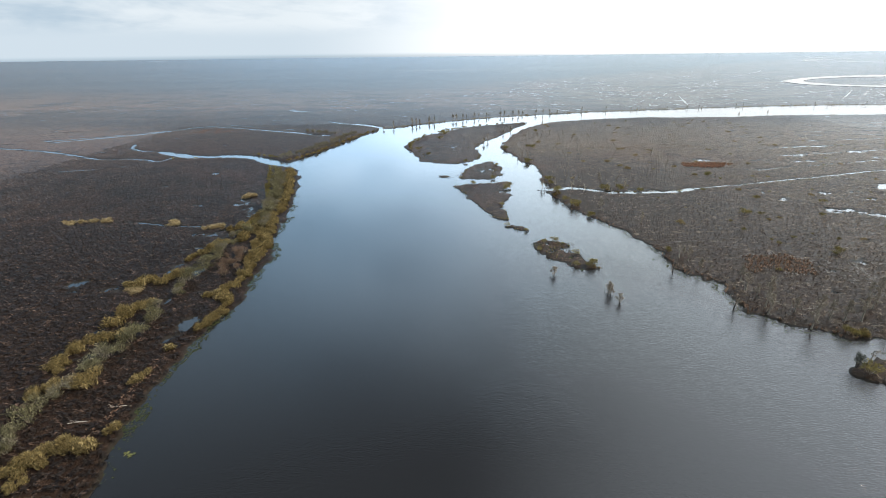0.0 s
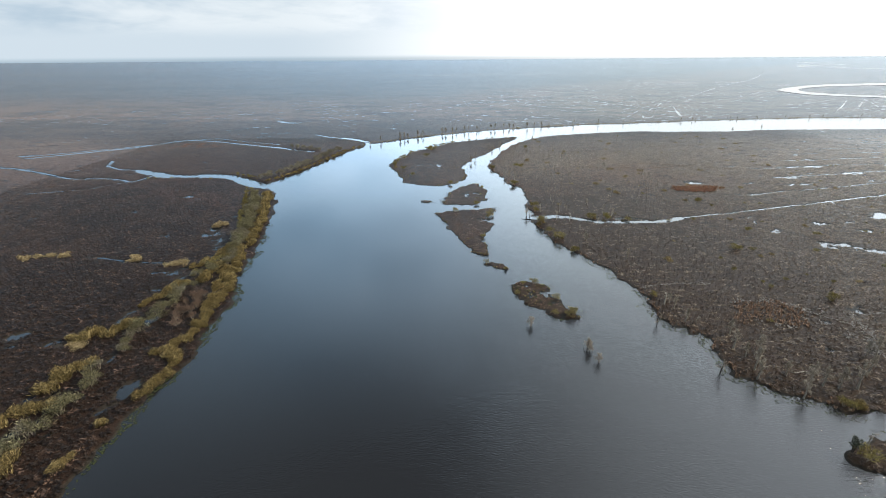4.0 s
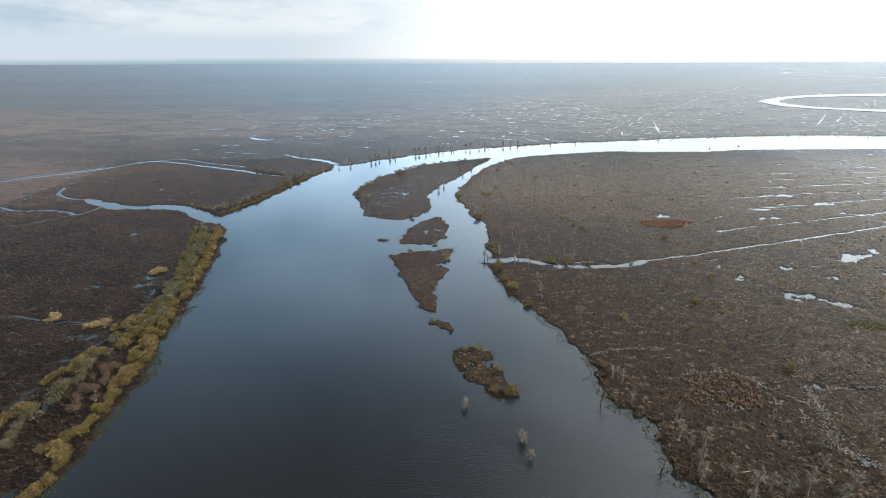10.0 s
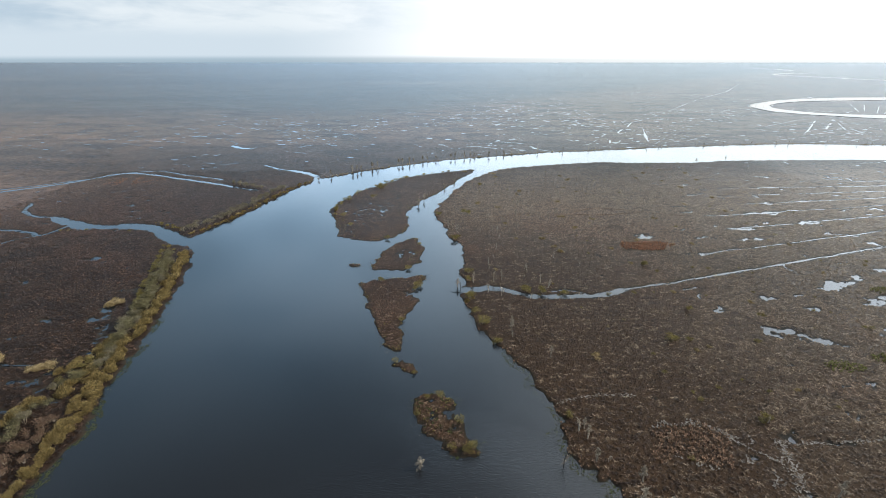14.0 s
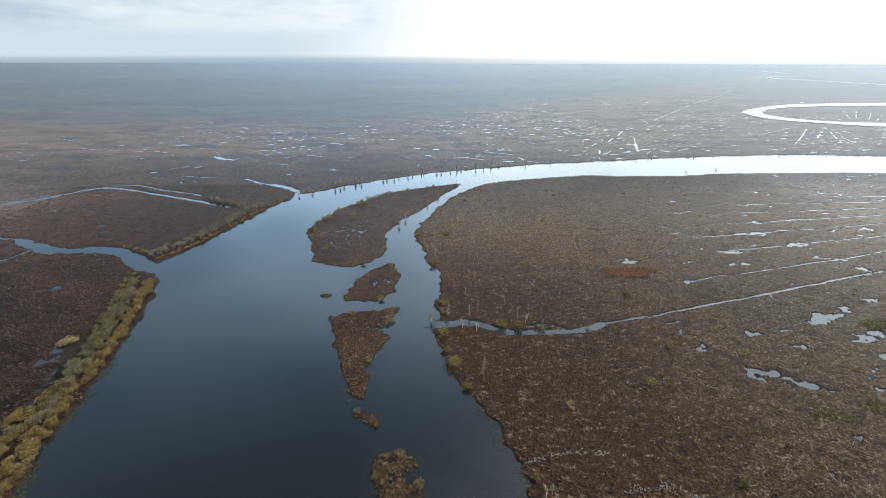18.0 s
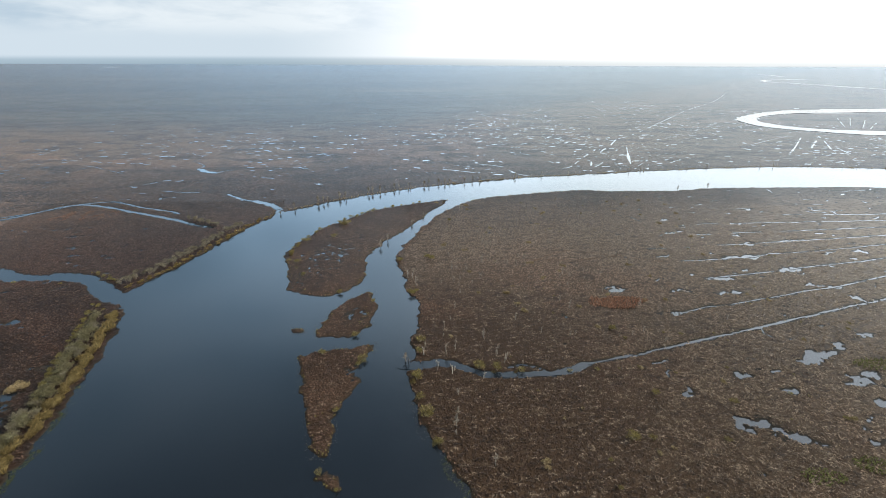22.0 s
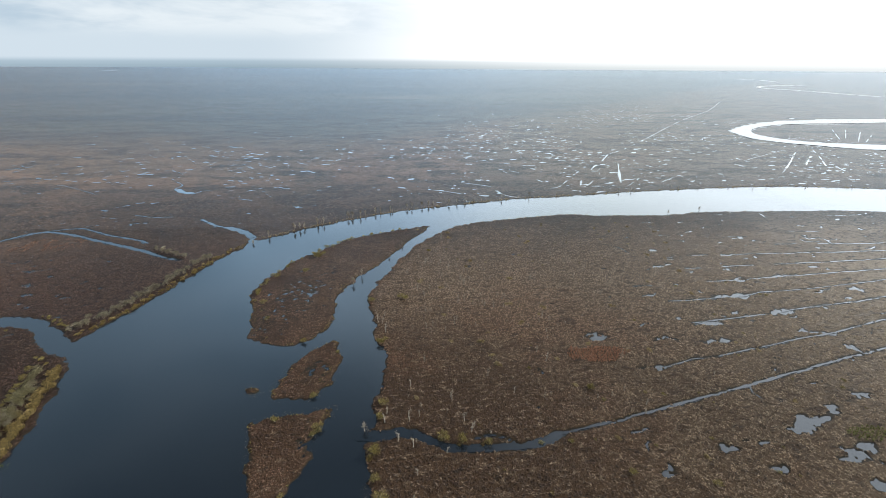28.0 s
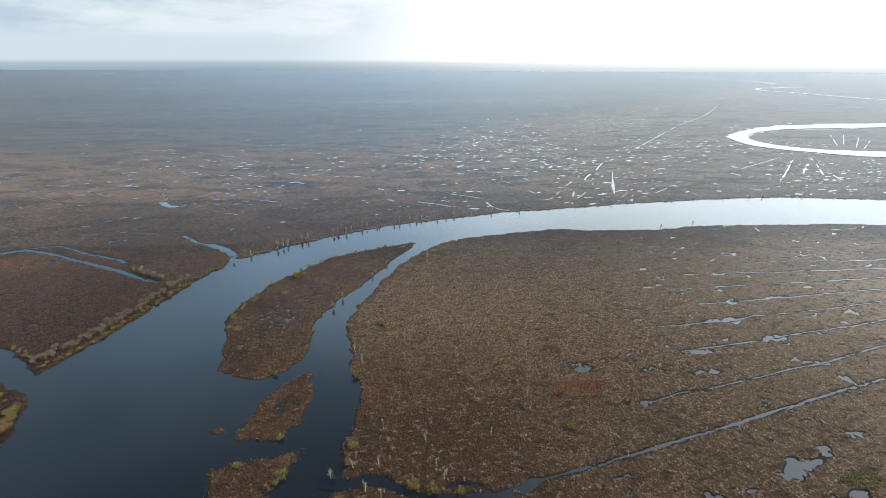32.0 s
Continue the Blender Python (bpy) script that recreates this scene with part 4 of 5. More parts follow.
def snag(seed, high, wood=None):
    """A dead trunk with a few broken limbs and shreds of moss."""
    s = Shape(seed)
    r = s.r
    top = Vector((*r.normal(0, 0.05, 2) * high, high))
    s.tube([(0, 0, -0.8), (0, 0, 0.3), top * 0.5 + Vector((*r.normal(0, 0.03, 2) * high, 0)), top], [0.05 * high, 0.036 * high, 0.026 * high, 0.010 * high], 7)
    tree = new("dead_tree")
    part("trunk", s.mesh("trunk", wood or PALE_WOOD, True), tree)
    shreds = Shape(seed + 9)
    for k in range(5):
        t = r.uniform(0.35, 0.95)
        a = r.uniform(0, 6.28)
        out = high * r.uniform(0.10, 0.28)
        foot, end = top * t, top * t + Vector((math.cos(a) * out, math.sin(a) * out, out * r.uniform(-0.1, 0.8)))
        limb = Shape(seed * 17 + k)
        limb.tube([foot, foot.lerp(end, 0.6) + Vector((0, 0, 0.05 * high)), end], [0.016 * high, 0.011 * high, 0.003 * high], 5)
        part("limb", limb.mesh("limb", wood or PALE_WOOD, True), tree)
        for j in range(9):
            p = foot.lerp(end, r.uniform(0.2, 1))
            shreds.strip(p, p + Vector((*r.normal(0, 0.3, 2), r.uniform(-0.9, 0.5))), r.uniform(0.03, 0.07))
    part("crown", shreds.mesh("crown", TWIGS), tree, "shreds of pale moss and twigs")
    return tree


def cane_clump(name, seed, mat, high, wide, blades):
    """A stand of cane: many arching blades from a broad foot."""
    r = np.random.default_rng(seed)
    ob = new(name)
    lobes = [(r.normal(0, wide * 0.28, 2), r.uniform(0.5, 1.05)) for _ in range(4)]
    stalks, leaves = Shape(seed * 3 + 1), Shape(seed * 3 + 2)
    for lobe, tall in lobes:
        for k in range(blades // 4):
            a, d = r.uniform(0, 6.28), wide * 0.36 * math.sqrt(r.uniform(0, 1))
            foot = Vector((lobe[0] + math.cos(a) * d, lobe[1] + math.sin(a) * d, -0.1))
            h = high * tall * r.uniform(0.6, 1.05) * (1 - 0.35 * (d / (wide * 0.36)) ** 2)
            tip = foot + Vector((math.cos(a) * r.uniform(0.1, 0.5) + r.normal(0, 0.2), math.sin(a) * r.uniform(0.1, 0.5) + r.normal(0, 0.2), h))
            stalks.strip(foot.lerp(tip, r.uniform(0, 0.35)), tip, r.uniform(0.025, 0.07), 0.08 * h)
        for k in range(blades // 4):
            a, d = r.uniform(0, 6.28), wide * 0.38 * math.sqrt(r.uniform(0, 1))
            h = high * tall * r.uniform(0.55, 1.0) * (1 - 0.5 * (d / (wide * 0.38)) ** 2)
            p = Vector((lobe[0] + math.cos(a) * d, lobe[1] + math.sin(a) * d, h))
            leaves.strip(p, p + Vector((*r.normal(0, 0.34, 2), r.uniform(-0.1, 0.45))), r.uniform(0.03, 0.075), 0.08)
    part("base", stalks.mesh("base", mat), ob)
    part("crown", leaves.mesh("crown", mat), ob)
    return ob


def shrub(name, seed, mat, high, wide, sprays, stem_mat):
    """A bush: several stems and an uneven crown of small sprays with gaps."""
    r = np.random.default_rng(seed)
    ob = new(name)
    heads = []
    for k in range(5):
        a = k * 1.26 + r.uniform(-0.5, 0.5)
        d = wide * r.uniform(0.12, 0.36)
        end = Vector((math.cos(a) * d, math.sin(a) * d, high * r.uniform(0.35, 0.72)))
        stem = Shape(seed * 13 + k)
        stem.tube([(end.x * 0.15, end.y * 0.15, -0.3), end * 0.55, end], [0.055, 0.04, 0.015], 5)
        part("stem", stem.mesh("stem", stem_mat, True), ob)
        heads.append((end, r.uniform(0.7, 1.15)))
    s = Shape(seed + 3)
    for k in range(sprays):
        head, big = heads[r.integers(0, len(heads))]
        v = Vector(r.normal(0, 1, 3)).normalized() * (r.uniform(0, 1) ** 0.45)
        p = head + Vector((v.x * wide * 0.27, v.y * wide * 0.27, v.z * high * 0.26)) * big
        p.z = max(p.z, 0.15)
        d = Vector((v.x * 0.5 + r.normal(0, 0.35), v.y * 0.5 + r.normal(0, 0.35), r.uniform(0.0, 0.9)))
        s.strip(p, p + d * r.uniform(0.25, 0.6), r.uniform(0.03, 0.085))
    part("crown", s.mesh("crown", mat), ob)
    return ob


# ---------------------------------------------------------------- setting them out
PLACED = {}


def ground_at(x, y):
    """Wetness and height of the land sheet near a place."""
    i = min(max(int(np.searchsorted(XS, x)), 1), len(XS) - 1)
    j = min(max(int(np.searchsorted(YS, y)), 1), len(YS) - 1)
    near = [b * len(XS) + a for a in (i - 1, i) for b in (j - 1, j)]
    return float(np.mean(GWET[near])), float(np.min(GZ[near]))


def stand(key, makers, x, y, scale, label, category, group, sink=0.0):
    """Sets one of a kind's patterns on the ground: the first time the pattern itself, later its copies."""
    shelf = PLACED.setdefault(key, {})
    k = int(RNG.integers(0, len(makers)))
    m = pose(x, y, max(ground_at(x, y)[1], -0.9) - sink, 0, 0, RNG.uniform(0, 360))
    if k not in shelf:
        ob = makers[k]()
        shelf[k] = (ob, list(ob.children))
    else:
        first, parts = shelf[k]
        ob = first.copy()
        scene.collection.objects.link(ob)
        for piece in parts:
            twin = piece.copy()
            scene.collection.objects.link(twin)
            twin.parent = ob
    ob.matrix_basis = m @ Matrix.Diagonal((scale, scale, scale * RNG.uniform(0.88, 1.12), 1))
    return tagged(ob, label, category, group)


def along(line, step, spread):
    """Places along a line, loosely."""
    p = spaced(line, 1.0, False)
    out, carry = [], 0.0
    for a, b in zip(p[:-1], p[1:]):
        d = b - a
        n = np.linalg.norm(d)
        t = carry
        while t < n:
            q = a + d * t / n + RNG.normal(0, spread, 2)
            out.append((q[0], q[1]))
            t += step * RNG.uniform(0.7, 1.3)
        carry = t - n
    return out


CANES = [lambda i=i: cane_clump("cane_clump", 300 + i, CANE, 2.3, 3.4, 340) for i in range(5)]
WILLOWS = [lambda i=i: shrub("willow_shrub", 400 + i, WILLOW, 3.6, 4.0, 560, TWIGS) for i in range(5)]
GREYS = [lambda i=i: shrub("bare_willow", 450 + i, GREY_WILLOW, 3.6, 3.8, 460, TWIGS) for i in range(4)]
OLIVES = [lambda i=i: shrub("scrub_bush", 500 + i, OLIVE, 2.5, 3.4, 420, BARK) for i in range(4)]
BRUSHES = [lambda i=i: shrub("bare_bush", 600 + i, BROWN_BRUSH, 2.6, 3.0, 320, BARK) for i in range(3)]
CYPRESSES = [lambda i=i: bare_cypress(700 + 11 * i, (7.4, 6.4, 8.2, 5.8, 6.8)[i], (1.5, 1.35, 1.7, 1.5, 1.3)[i], 54) for i in range(5)]
BUSHY = [lambda i=i: bare_cypress(760 + 11 * i, (4.4, 4.8, 4.0)[i], (1.5, 1.35, 1.3)[i], 26, DARK_WOOD) for i in range(3)]
SNAGS = [lambda i=i: snag(800 + 7 * i, (4.6, 3.6, 5.4, 3.0)[i]) for i in range(4)]
STUBS = [lambda i=i: snag(860 + 7 * i, (4.2, 5.0)[i], DARK_WOOD) for i in range(2)]
YAUPONS = [lambda: shrub("evergreen_bush", 640, EVERGREEN, 5.4, 2.0, 460, DARK_WOOD)]
CLUMPS = [lambda i=i: cane_clump("grass_clump", 900 + i, STRAW, 1.2, 2.4, 240) for i in range(3)]

CANE_L, WILLOW_L = "golden yellow cane clump on the river bank", "grey-green half-bare willow shrub on the bank"
OLIVE_L, BRUSH_L = "olive-yellow leafy scrub bush on marsh ground", "brown leafless bush in the dead marsh"

# west bank: cane on the water's edge, willows behind, golden thickets among pools at the back
SHORE_BELT = [(-57.8, 91), (-56.4, 97.6), (-56.2, 103), (-60.5, 109), (-58, 116), (-58.6, 124), (-58.8, 136), (-60, 146)]
SHORE_NORTH = [(-60.5, 147), (-63.5, 158), (-66.5, 172), (-67.5, 182), (-70.5, 198), (-74.5, 216), (-80.5, 240), (-84, 250)]
for x, y in along(SHORE_BELT, 1.25, 0.45) + along(SHORE_NORTH, 1.3, 0.8):
    stand("cane", CANES, x, y, RNG.uniform(0.5, 0.9) * (1 + 0.2 * min(max((y - 120) / 60, 0), 1)), CANE_L, "cane", "canes along the west bank")
for x, y in along([(-61.5, 128), (-62, 138), (-63.5, 147), (-66, 156)], 1.9, 0.9):
    stand("cane", CANES, x, y, RNG.uniform(0.6, 0.95), CANE_L, "cane", "canes along the west bank")
for x, y in ((-60.3, 83.8), (-60.8, 83.2), (-62, 72.2), (-61.5, 73.2), (-60.9, 74.4), (-60.2, 75.6), (-62.8, 107.7), (-58, 60), (-65, 48), (-64.5, 50), (-64, 53), (-66, 51), (-66, 45), (-66.5, 42), (-65.5, 39), (-67, 36)):
    stand("cane", CANES, x, y, RNG.uniform(0.4, 0.75), CANE_L, "cane", "canes along the west bank")
WILLOW_RUNS = [[(-73, 38), (-73, 52), (-73.2, 64.4), (-73.5, 68.7), (-72.6, 72)], [(-72.5, 77), (-72.3, 82.5), (-71.1, 86.6), (-71.3, 93.5), (-71.9, 101)], [(-72, 107), (-73, 112.8), (-72.5, 119)],
               [(-72, 122.5), (-71.6, 133), (-72, 143)], [(-73.5, 150), (-69, 154)], [(-71.5, 172), (-73.8, 188), (-79.5, 210), (-84.5, 230), (-90.5, 249)], [(-66.5, 158), (-69.5, 172), (-71, 184), (-74, 200), (-78, 214), (-84, 236)]]
for run in WILLOW_RUNS:
    for x, y in along(run, 1.8, 0.85):
        if RNG.uniform(0, 1) < 0.22:
            stand("grey", GREYS, x, y, RNG.uniform(0.6, 1.15), "pale grey leafless willow on the bank", "shrub", "willows along the west bank")
        else:
            stand("willow", WILLOWS, x, y, RNG.uniform(0.6, 1.25), WILLOW_L, "shrub", "willows along the west bank")
for x, y in along([(-68, 52.5), (-65, 55), (-62, 57)], 0.8, 0.7) + [(-59.6, 55.6), (-59.2, 56.6)]:
    stand("cane", CANES, x, y, RNG.uniform(0.6, 0.95), "bright golden cane clump at the water's edge", "cane", "canes along the west bank")
THICKETS = [[(-80, 40), (-80, 56)], [(-80.1, 76.5), (-80.4, 81.6), (-79.8, 87.8)], [(-80.5, 94.9), (-78.6, 98.7), (-75.3, 103.5)], [(-87.4, 113), (-82.8, 115.5), (-78, 118.5)], [(-80.5, 131), (-77.9, 137.5), (-74, 143.5)],
            [(-78.2, 120.5), (-74.5, 121.2)], [(-78.4, 70.3), (-74.6, 71.4), (-71, 73), (-72, 75.9)], [(-77, 87.8), (-74.5, 89.5)], [(-77.5, 156.5), (-74.5, 161.5), (-72.2, 168.5), (-72, 176)], [(-71, 146), (-70, 153), (-69, 161), (-69.5, 168)]]
for run in THICKETS:
    for x, y in along(run, 1.6, 0.8):
        stand("cane", CANES, x, y, RNG.uniform(0.55, 1.15), "yellowed cane clump at the marsh edge", "cane", "canes along the west bank")
for x, y in along([(-76, 192), (-82, 208), (-87, 224), (-95, 248)], 2.6, 0.7) + along([(-74, 146), (-73, 158), (-70, 164)], 3.0, 1.2):
    stand("olive", OLIVES, x, y, RNG.uniform(0.6, 1.0), OLIVE_L, "bush", "scrub along the west bank")
for x, y in along([(-64.6, 122), (-65.4, 130), (-66, 139)], 1.1, 1.6):
    stand("brush", BRUSHES, x, y, RNG.uniform(0.7, 1.15), BRUSH_L, "bush", "bare bushes on the west bank")
for x, y in along([(-145, 166.5), (-128, 168)], 2.0, 0.6) + along([(-89.5, 198.6), (-85, 199.8)], 0.9, 0.6) + along([(-104.5, 163.9), (-101, 164)], 1.2, 0.5) + along([(-88.5, 159), (-83, 159.6)], 1.2, 0.5) + [(-84, 110), (-86, 111)]:
    stand("clump", CLUMPS, x, y, RNG.uniform(0.8, 1.3), "pale yellow grass clump beside a marsh pool", "grass clump", "grass clumps by pools")

# the point north of the inlet
POINT_BELT = [(-93, 273), (-91, 277), (-84, 292), (-79.5, 306), (-71.5, 332), (-62.5, 364), (-55, 379)]
for x, y in along(POINT_BELT, 2.3, 0.7):
    stand("cane", CANES, x, y, RNG.uniform(0.4, 0.7), CANE_L, "cane", "canes along the north-west bank")
for x, y in along([(-98, 279), (-92, 288), (-85, 303), (-77, 330), (-74, 345), (-68, 362)], 1.4, 1.0):
    stand("grey", GREYS, x, y, RNG.uniform(0.7, 1.15), "pale grey leafless willow on the bank", "shrub", "willows along the north-west bank")
for x, y in along([(-100, 279), (-112, 288), (-122, 293)], 2.4, 0.7) + along([(-98, 256), (-90, 253)], 2.5, 0.8) + [(-152, 281), (-163, 283), (-166, 281), (-128, 279)]:
    stand("olive", OLIVES, x, y, RNG.uniform(0.4, 0.75), OLIVE_L, "bush", "scrub along the inlet")
for x, y in along([(-83, 363), (-98, 372), (-110, 378)], 1.7, 0.9):
    stand("grey", GREYS, x, y, RNG.uniform(0.6, 1.0), "pale grey leafless willow beside a ditch", "shrub", "willows along the north-west bank")

# islands and the east bank: single bushes
for x, y, k in ((51.5, 197.5, 1.15), (54.5, 179.2, 1.15), (63.6, 175.6, 0.0), (52.5, 187.5, 0.75), (58, 168, 0.8), (74.5, 202.8, 0.95), (81, 201.2, 0.95), (90, 200.3, 0.7), (30.7, 209.7, 0.9), (29.5, 207, 0.6),
                (25.6, 226.6, 0.7), (13.7, 264, 0.7), (14.9, 213.8, 0.7), (30.8, 254.5, 0.6), (49, 261, 0.95), (42, 300, 0.85), (1.3, 360, 1.1), (4, 363, 0.9), (-1, 338, 0.9), (-16.5, 332, 0.8),
                (-21.5, 313, 0.85), (-8.3, 283.7, 0.7), (-15, 300, 0.8), (57, 303, 0.9), (60, 301, 0.8), (74, 365.5, 0.8), (52.3, 213.5, 0.75), (53, 221, 0.9), (134, 225.5, 0.7), (117, 166.4, 0.9),
                (24.8, 183, 0.5), (37.5, 142.3, 0.6), (42.5, 133, 0.6), (45, 123.5, 0.75), (43.5, 122.6, 0.55), (40, 123.6, 0.5), (34, 141.5, 0.5), (31.5, 136, 0.45), (72, 133, 0.6), (84, 72.5, 0.9), (92, 73, 0.8),
                (91, 86, 0.7), (93, 85.6, 0.6), (33, 398, 0.7), (18, 388, 0.7), (9, 376, 0.8), (-20, 322, 0.6), (24, 159, 0.5), (30, 153, 0.4)):
    if k:
        stand("olive", OLIVES, x, y, k * 1.4, OLIVE_L, "bush", "bushes on the islands and east bank")
for x, y in along([(53, 408), (33, 400), (15, 388), (2, 370), (-10, 354), (-19.5, 332), (-22.5, 315), (-18, 299)], 7.5, 0.6):
    stand("olive", OLIVES, x, y, RNG.uniform(0.6, 1.2), OLIVE_L, "bush", "bushes on the islands and east bank")
for x, y in ((50.5, 196), (52.5, 198.5), (55.5, 180.5), (76, 203.3), (79.5, 200.2), (88, 199.8), (49.5, 262.5), (41.5, 301.5), (-21, 311), (-22, 316), (2.5, 361.5), (44.8, 122.3), (95, 86), (97, 73)):
    stand("cane", CANES, x, y, RNG.uniform(0.4, 0.7), "yellow cane clump on the water's edge", "cane", "canes on the islands and east bank")
for x, y, k in ((107.8, 199.6, 0.5), (117.8, 199.2, 0.55), (118.2, 167.4, 0.75), (123.1, 166.3, 0.6), (157.7, 180.4, 0.75), (188.8, 171.3, 0.5), (191.3, 170.7, 0.5), (145.4, 164.3, 0.55), (133.9, 226, 0.6), (56.7, 167.6, 0.6),
                (51.3, 263.4, 0.7), (161.3, 220.6, 0.5), (133.4, 185.6, 0.8), (180.3, 183.6, 0.5), (112.6, 239.3, 0.45), (123.8, 129.8, 0.9), (122.4, 129.2, 0.6), (107, 159, 0.4), (106, 149.5, 0.5), (118.5, 142.2, 0.45), (132, 140, 0.4)):
    stand("olive", OLIVES, x, y, k * 1.15, "olive-yellow bush standing in brown marsh", "bush", "small bushes in the marsh")
for i in range(85):
    x, y = RNG.uniform(85, 260), RNG.uniform(110, 420)
    if ground_at(x, y)[0] < -1:
        stand("olive", OLIVES, x, y, RNG.uniform(0.25, 0.55), "small olive bush standing in brown marsh", "bush", "small bushes in the marsh")
for i in range(70):
    x, y = RNG.uniform(60, 250), RNG.uniform(100, 420)
    if ground_at(x, y)[0] < -1:
        stand("clump", CLUMPS, x, y, RNG.uniform(0.5, 1.0), "pale straw grass clump in brown marsh", "grass clump", "grass clumps in the marsh")

# trees
CYPRESS_L = "leafless grey cypress with hanging moss"
for x, y, k in ((32.4, 118.3, 1.0), (43.9, 106.8, 1.0), (44.5, 106.2, 0.7), (45.3, 101.9, 0.85)):
    stand("bushy", BUSHY, x, y, k, "small leafless cypress standing in the river", "tree", "cypresses in the river")
for x, y, k in ((66.2, 117.5, 0.95), (71.8, 97.3, 1.15), (48.2, 207.5, 0.7)):
    stand("stub", STUBS, x, y, k, "dark broken tree stub standing in shallow water", "dead tree", "tree stubs in the river")
for x, y, k in ((82.8, 112.4, 0.75), (80.2, 106.3, 0.75), (81.1, 102.9, 0.6), (84.8, 103.9, 0.95), (80.3, 98.2, 0.9), (78.8, 94.9, 0.8), (74.4, 125.3, 0.6), (74.7, 128.8, 0.55), (74.1, 118.1, 0.7), (73.7, 159.1, 0.6), (63.8, 174.1, 0.75),
                (64.5, 178.4, 0.6), (85.8, 95.8, 0.75), (88.3, 91.8, 0.95), (91.4, 92.2, 0.8), (94.3, 91.2, 0.85), (98.2, 91.1, 0.85), (105.9, 96.9, 0.75), (112.4, 102.5, 1.0), (110.5, 103, 0.7), (123.9, 106.8, 0.85), (117.7, 95.6, 0.9),
                (84.8, 88.8, 0.8), (102.9, 88.9, 0.9), (108, 92, 0.8), (104, 68, 0.8)):
    stand("cypress", CYPRESSES, x, y, k, CYPRESS_L + " on the east bank", "tree", "cypresses on the east bank")
for x, y in ((-41, 399), (-26, 411.5), (-22, 414), (-11, 424), (11, 438), (14, 440), (20, 442), (32, 450), (44, 456), (58, 461), (62, 463), (71, 466.5), (81, 470), (95, 473), (118, 480), (145, 487), (172, 493), (200, 498), (265, 508),
             (278, 510), (282, 511), (330, 517), (386, 523), (413, 523), (428, 524), (470, 523), (500, 518), (-48, 386)):
    stand("cypress", CYPRESSES, x, y + 0.5, RNG.uniform(0.65, 0.95) * (1.0 if x < 110 else 0.6), CYPRESS_L + " on the far bank", "tree", "cypresses on the far bank")
for i in range(46):
    t = RNG.uniform(0, 1)
    x = -35 + 560 * t
    y = float(np.interp(x, [p[0] for p in NORTH_BANK], [p[1] for p in NORTH_BANK])) + 2 + RNG.uniform(0, 6)
    stand("cypress", CYPRESSES, x, y, RNG.uniform(0.4, 0.8) * (1.0 if x < 110 else 0.55), CYPRESS_L + " on the far bank", "tree", "cypresses on the far bank")
for x, y in ((48, 360.5), (29.5, 321.5), (278, 438.8), (307, 443), (47.2, 208.3), (84, 389), (33, 332), (56, 378)):
    stand("cypress", CYPRESSES, x, y, RNG.uniform(0.55, 0.8), CYPRESS_L + " at the water's edge", "tree", "cypresses by the side channel")
stand("yaupon", YAUPONS, 83.0, 74.4, 0.95, "dark narrow evergreen bush on a muddy spit", "bush", "bushes on the islands and east bank")
SNAG_L = "bleached dead tree trunk in the marsh"
for x, y in ((66.4, 214), (46.8, 278.9), (49, 277.9), (54.1, 211.7), (64.3, 199.9), (84.6, 205.6), (78.9, 222.5), (131.7, 277.5), (128.6, 279.7), (70, 287.8), (167.3, 301.6), (150, 211.7), (113.9, 301.3), (87.7, 296.8),
             (59.1, 202.4), (65.2, 201.5), (91.5, 204.8), (79.3, 225.3), (67.1, 218.7), (54.5, 215.9), (62.8, 212.2), (85.5, 207.2), (152.3, 216), (63.5, 171), (65.7, 188.9), (75.4, 196.9), (82.6, 211), (112, 299.4), (85.6, 279.7), (101.3, 292.6), (121.4, 244.3), (142.7, 259), (86.9, 75.5), (123.7, 128.8), (77, 118), (73, 128), (49.5, 285), (51, 270)):
    stand("snag", SNAGS, x, y, RNG.uniform(0.7, 1.0), SNAG_L, "dead tree", "dead trees in the marsh")
for i in range(34):
    x, y = 84 + RNG.normal(0, 14), 318 + RNG.normal(0, 22)
    if ground_at(x, y)[0] < -1:
        stand("snag", SNAGS, x, y, RNG.uniform(0.4, 0.75), "pale dead tree with bare crooked limbs", "dead tree", "dead trees in the marsh")
for i in range(110):
    x, y = 62 + abs(RNG.normal(0, 62)), RNG.uniform(215, 400)
    if ground_at(x, y)[0] < -1:
        stand("snag", SNAGS, x, y, RNG.uniform(0.3, 0.75), SNAG_L, "dead tree", "dead trees in the marsh")

# ---------------------------------------------------------------- grass that nobody could count
def ring_of(cx, cy, a, b, turn, wobble=0.25):
    c, s = math.cos(radians(turn)), math.sin(radians(turn))

    def keep(x, y):
        u, v = ((x - cx) * c + (y - cy) * s) / a, (-(x - cx) * s + (y - cy) * c) / b
        return np.hypot(u, v) < 1 + wobble * (rough(x, y, 5.0, 91) - 0.5) * 2
    return keep


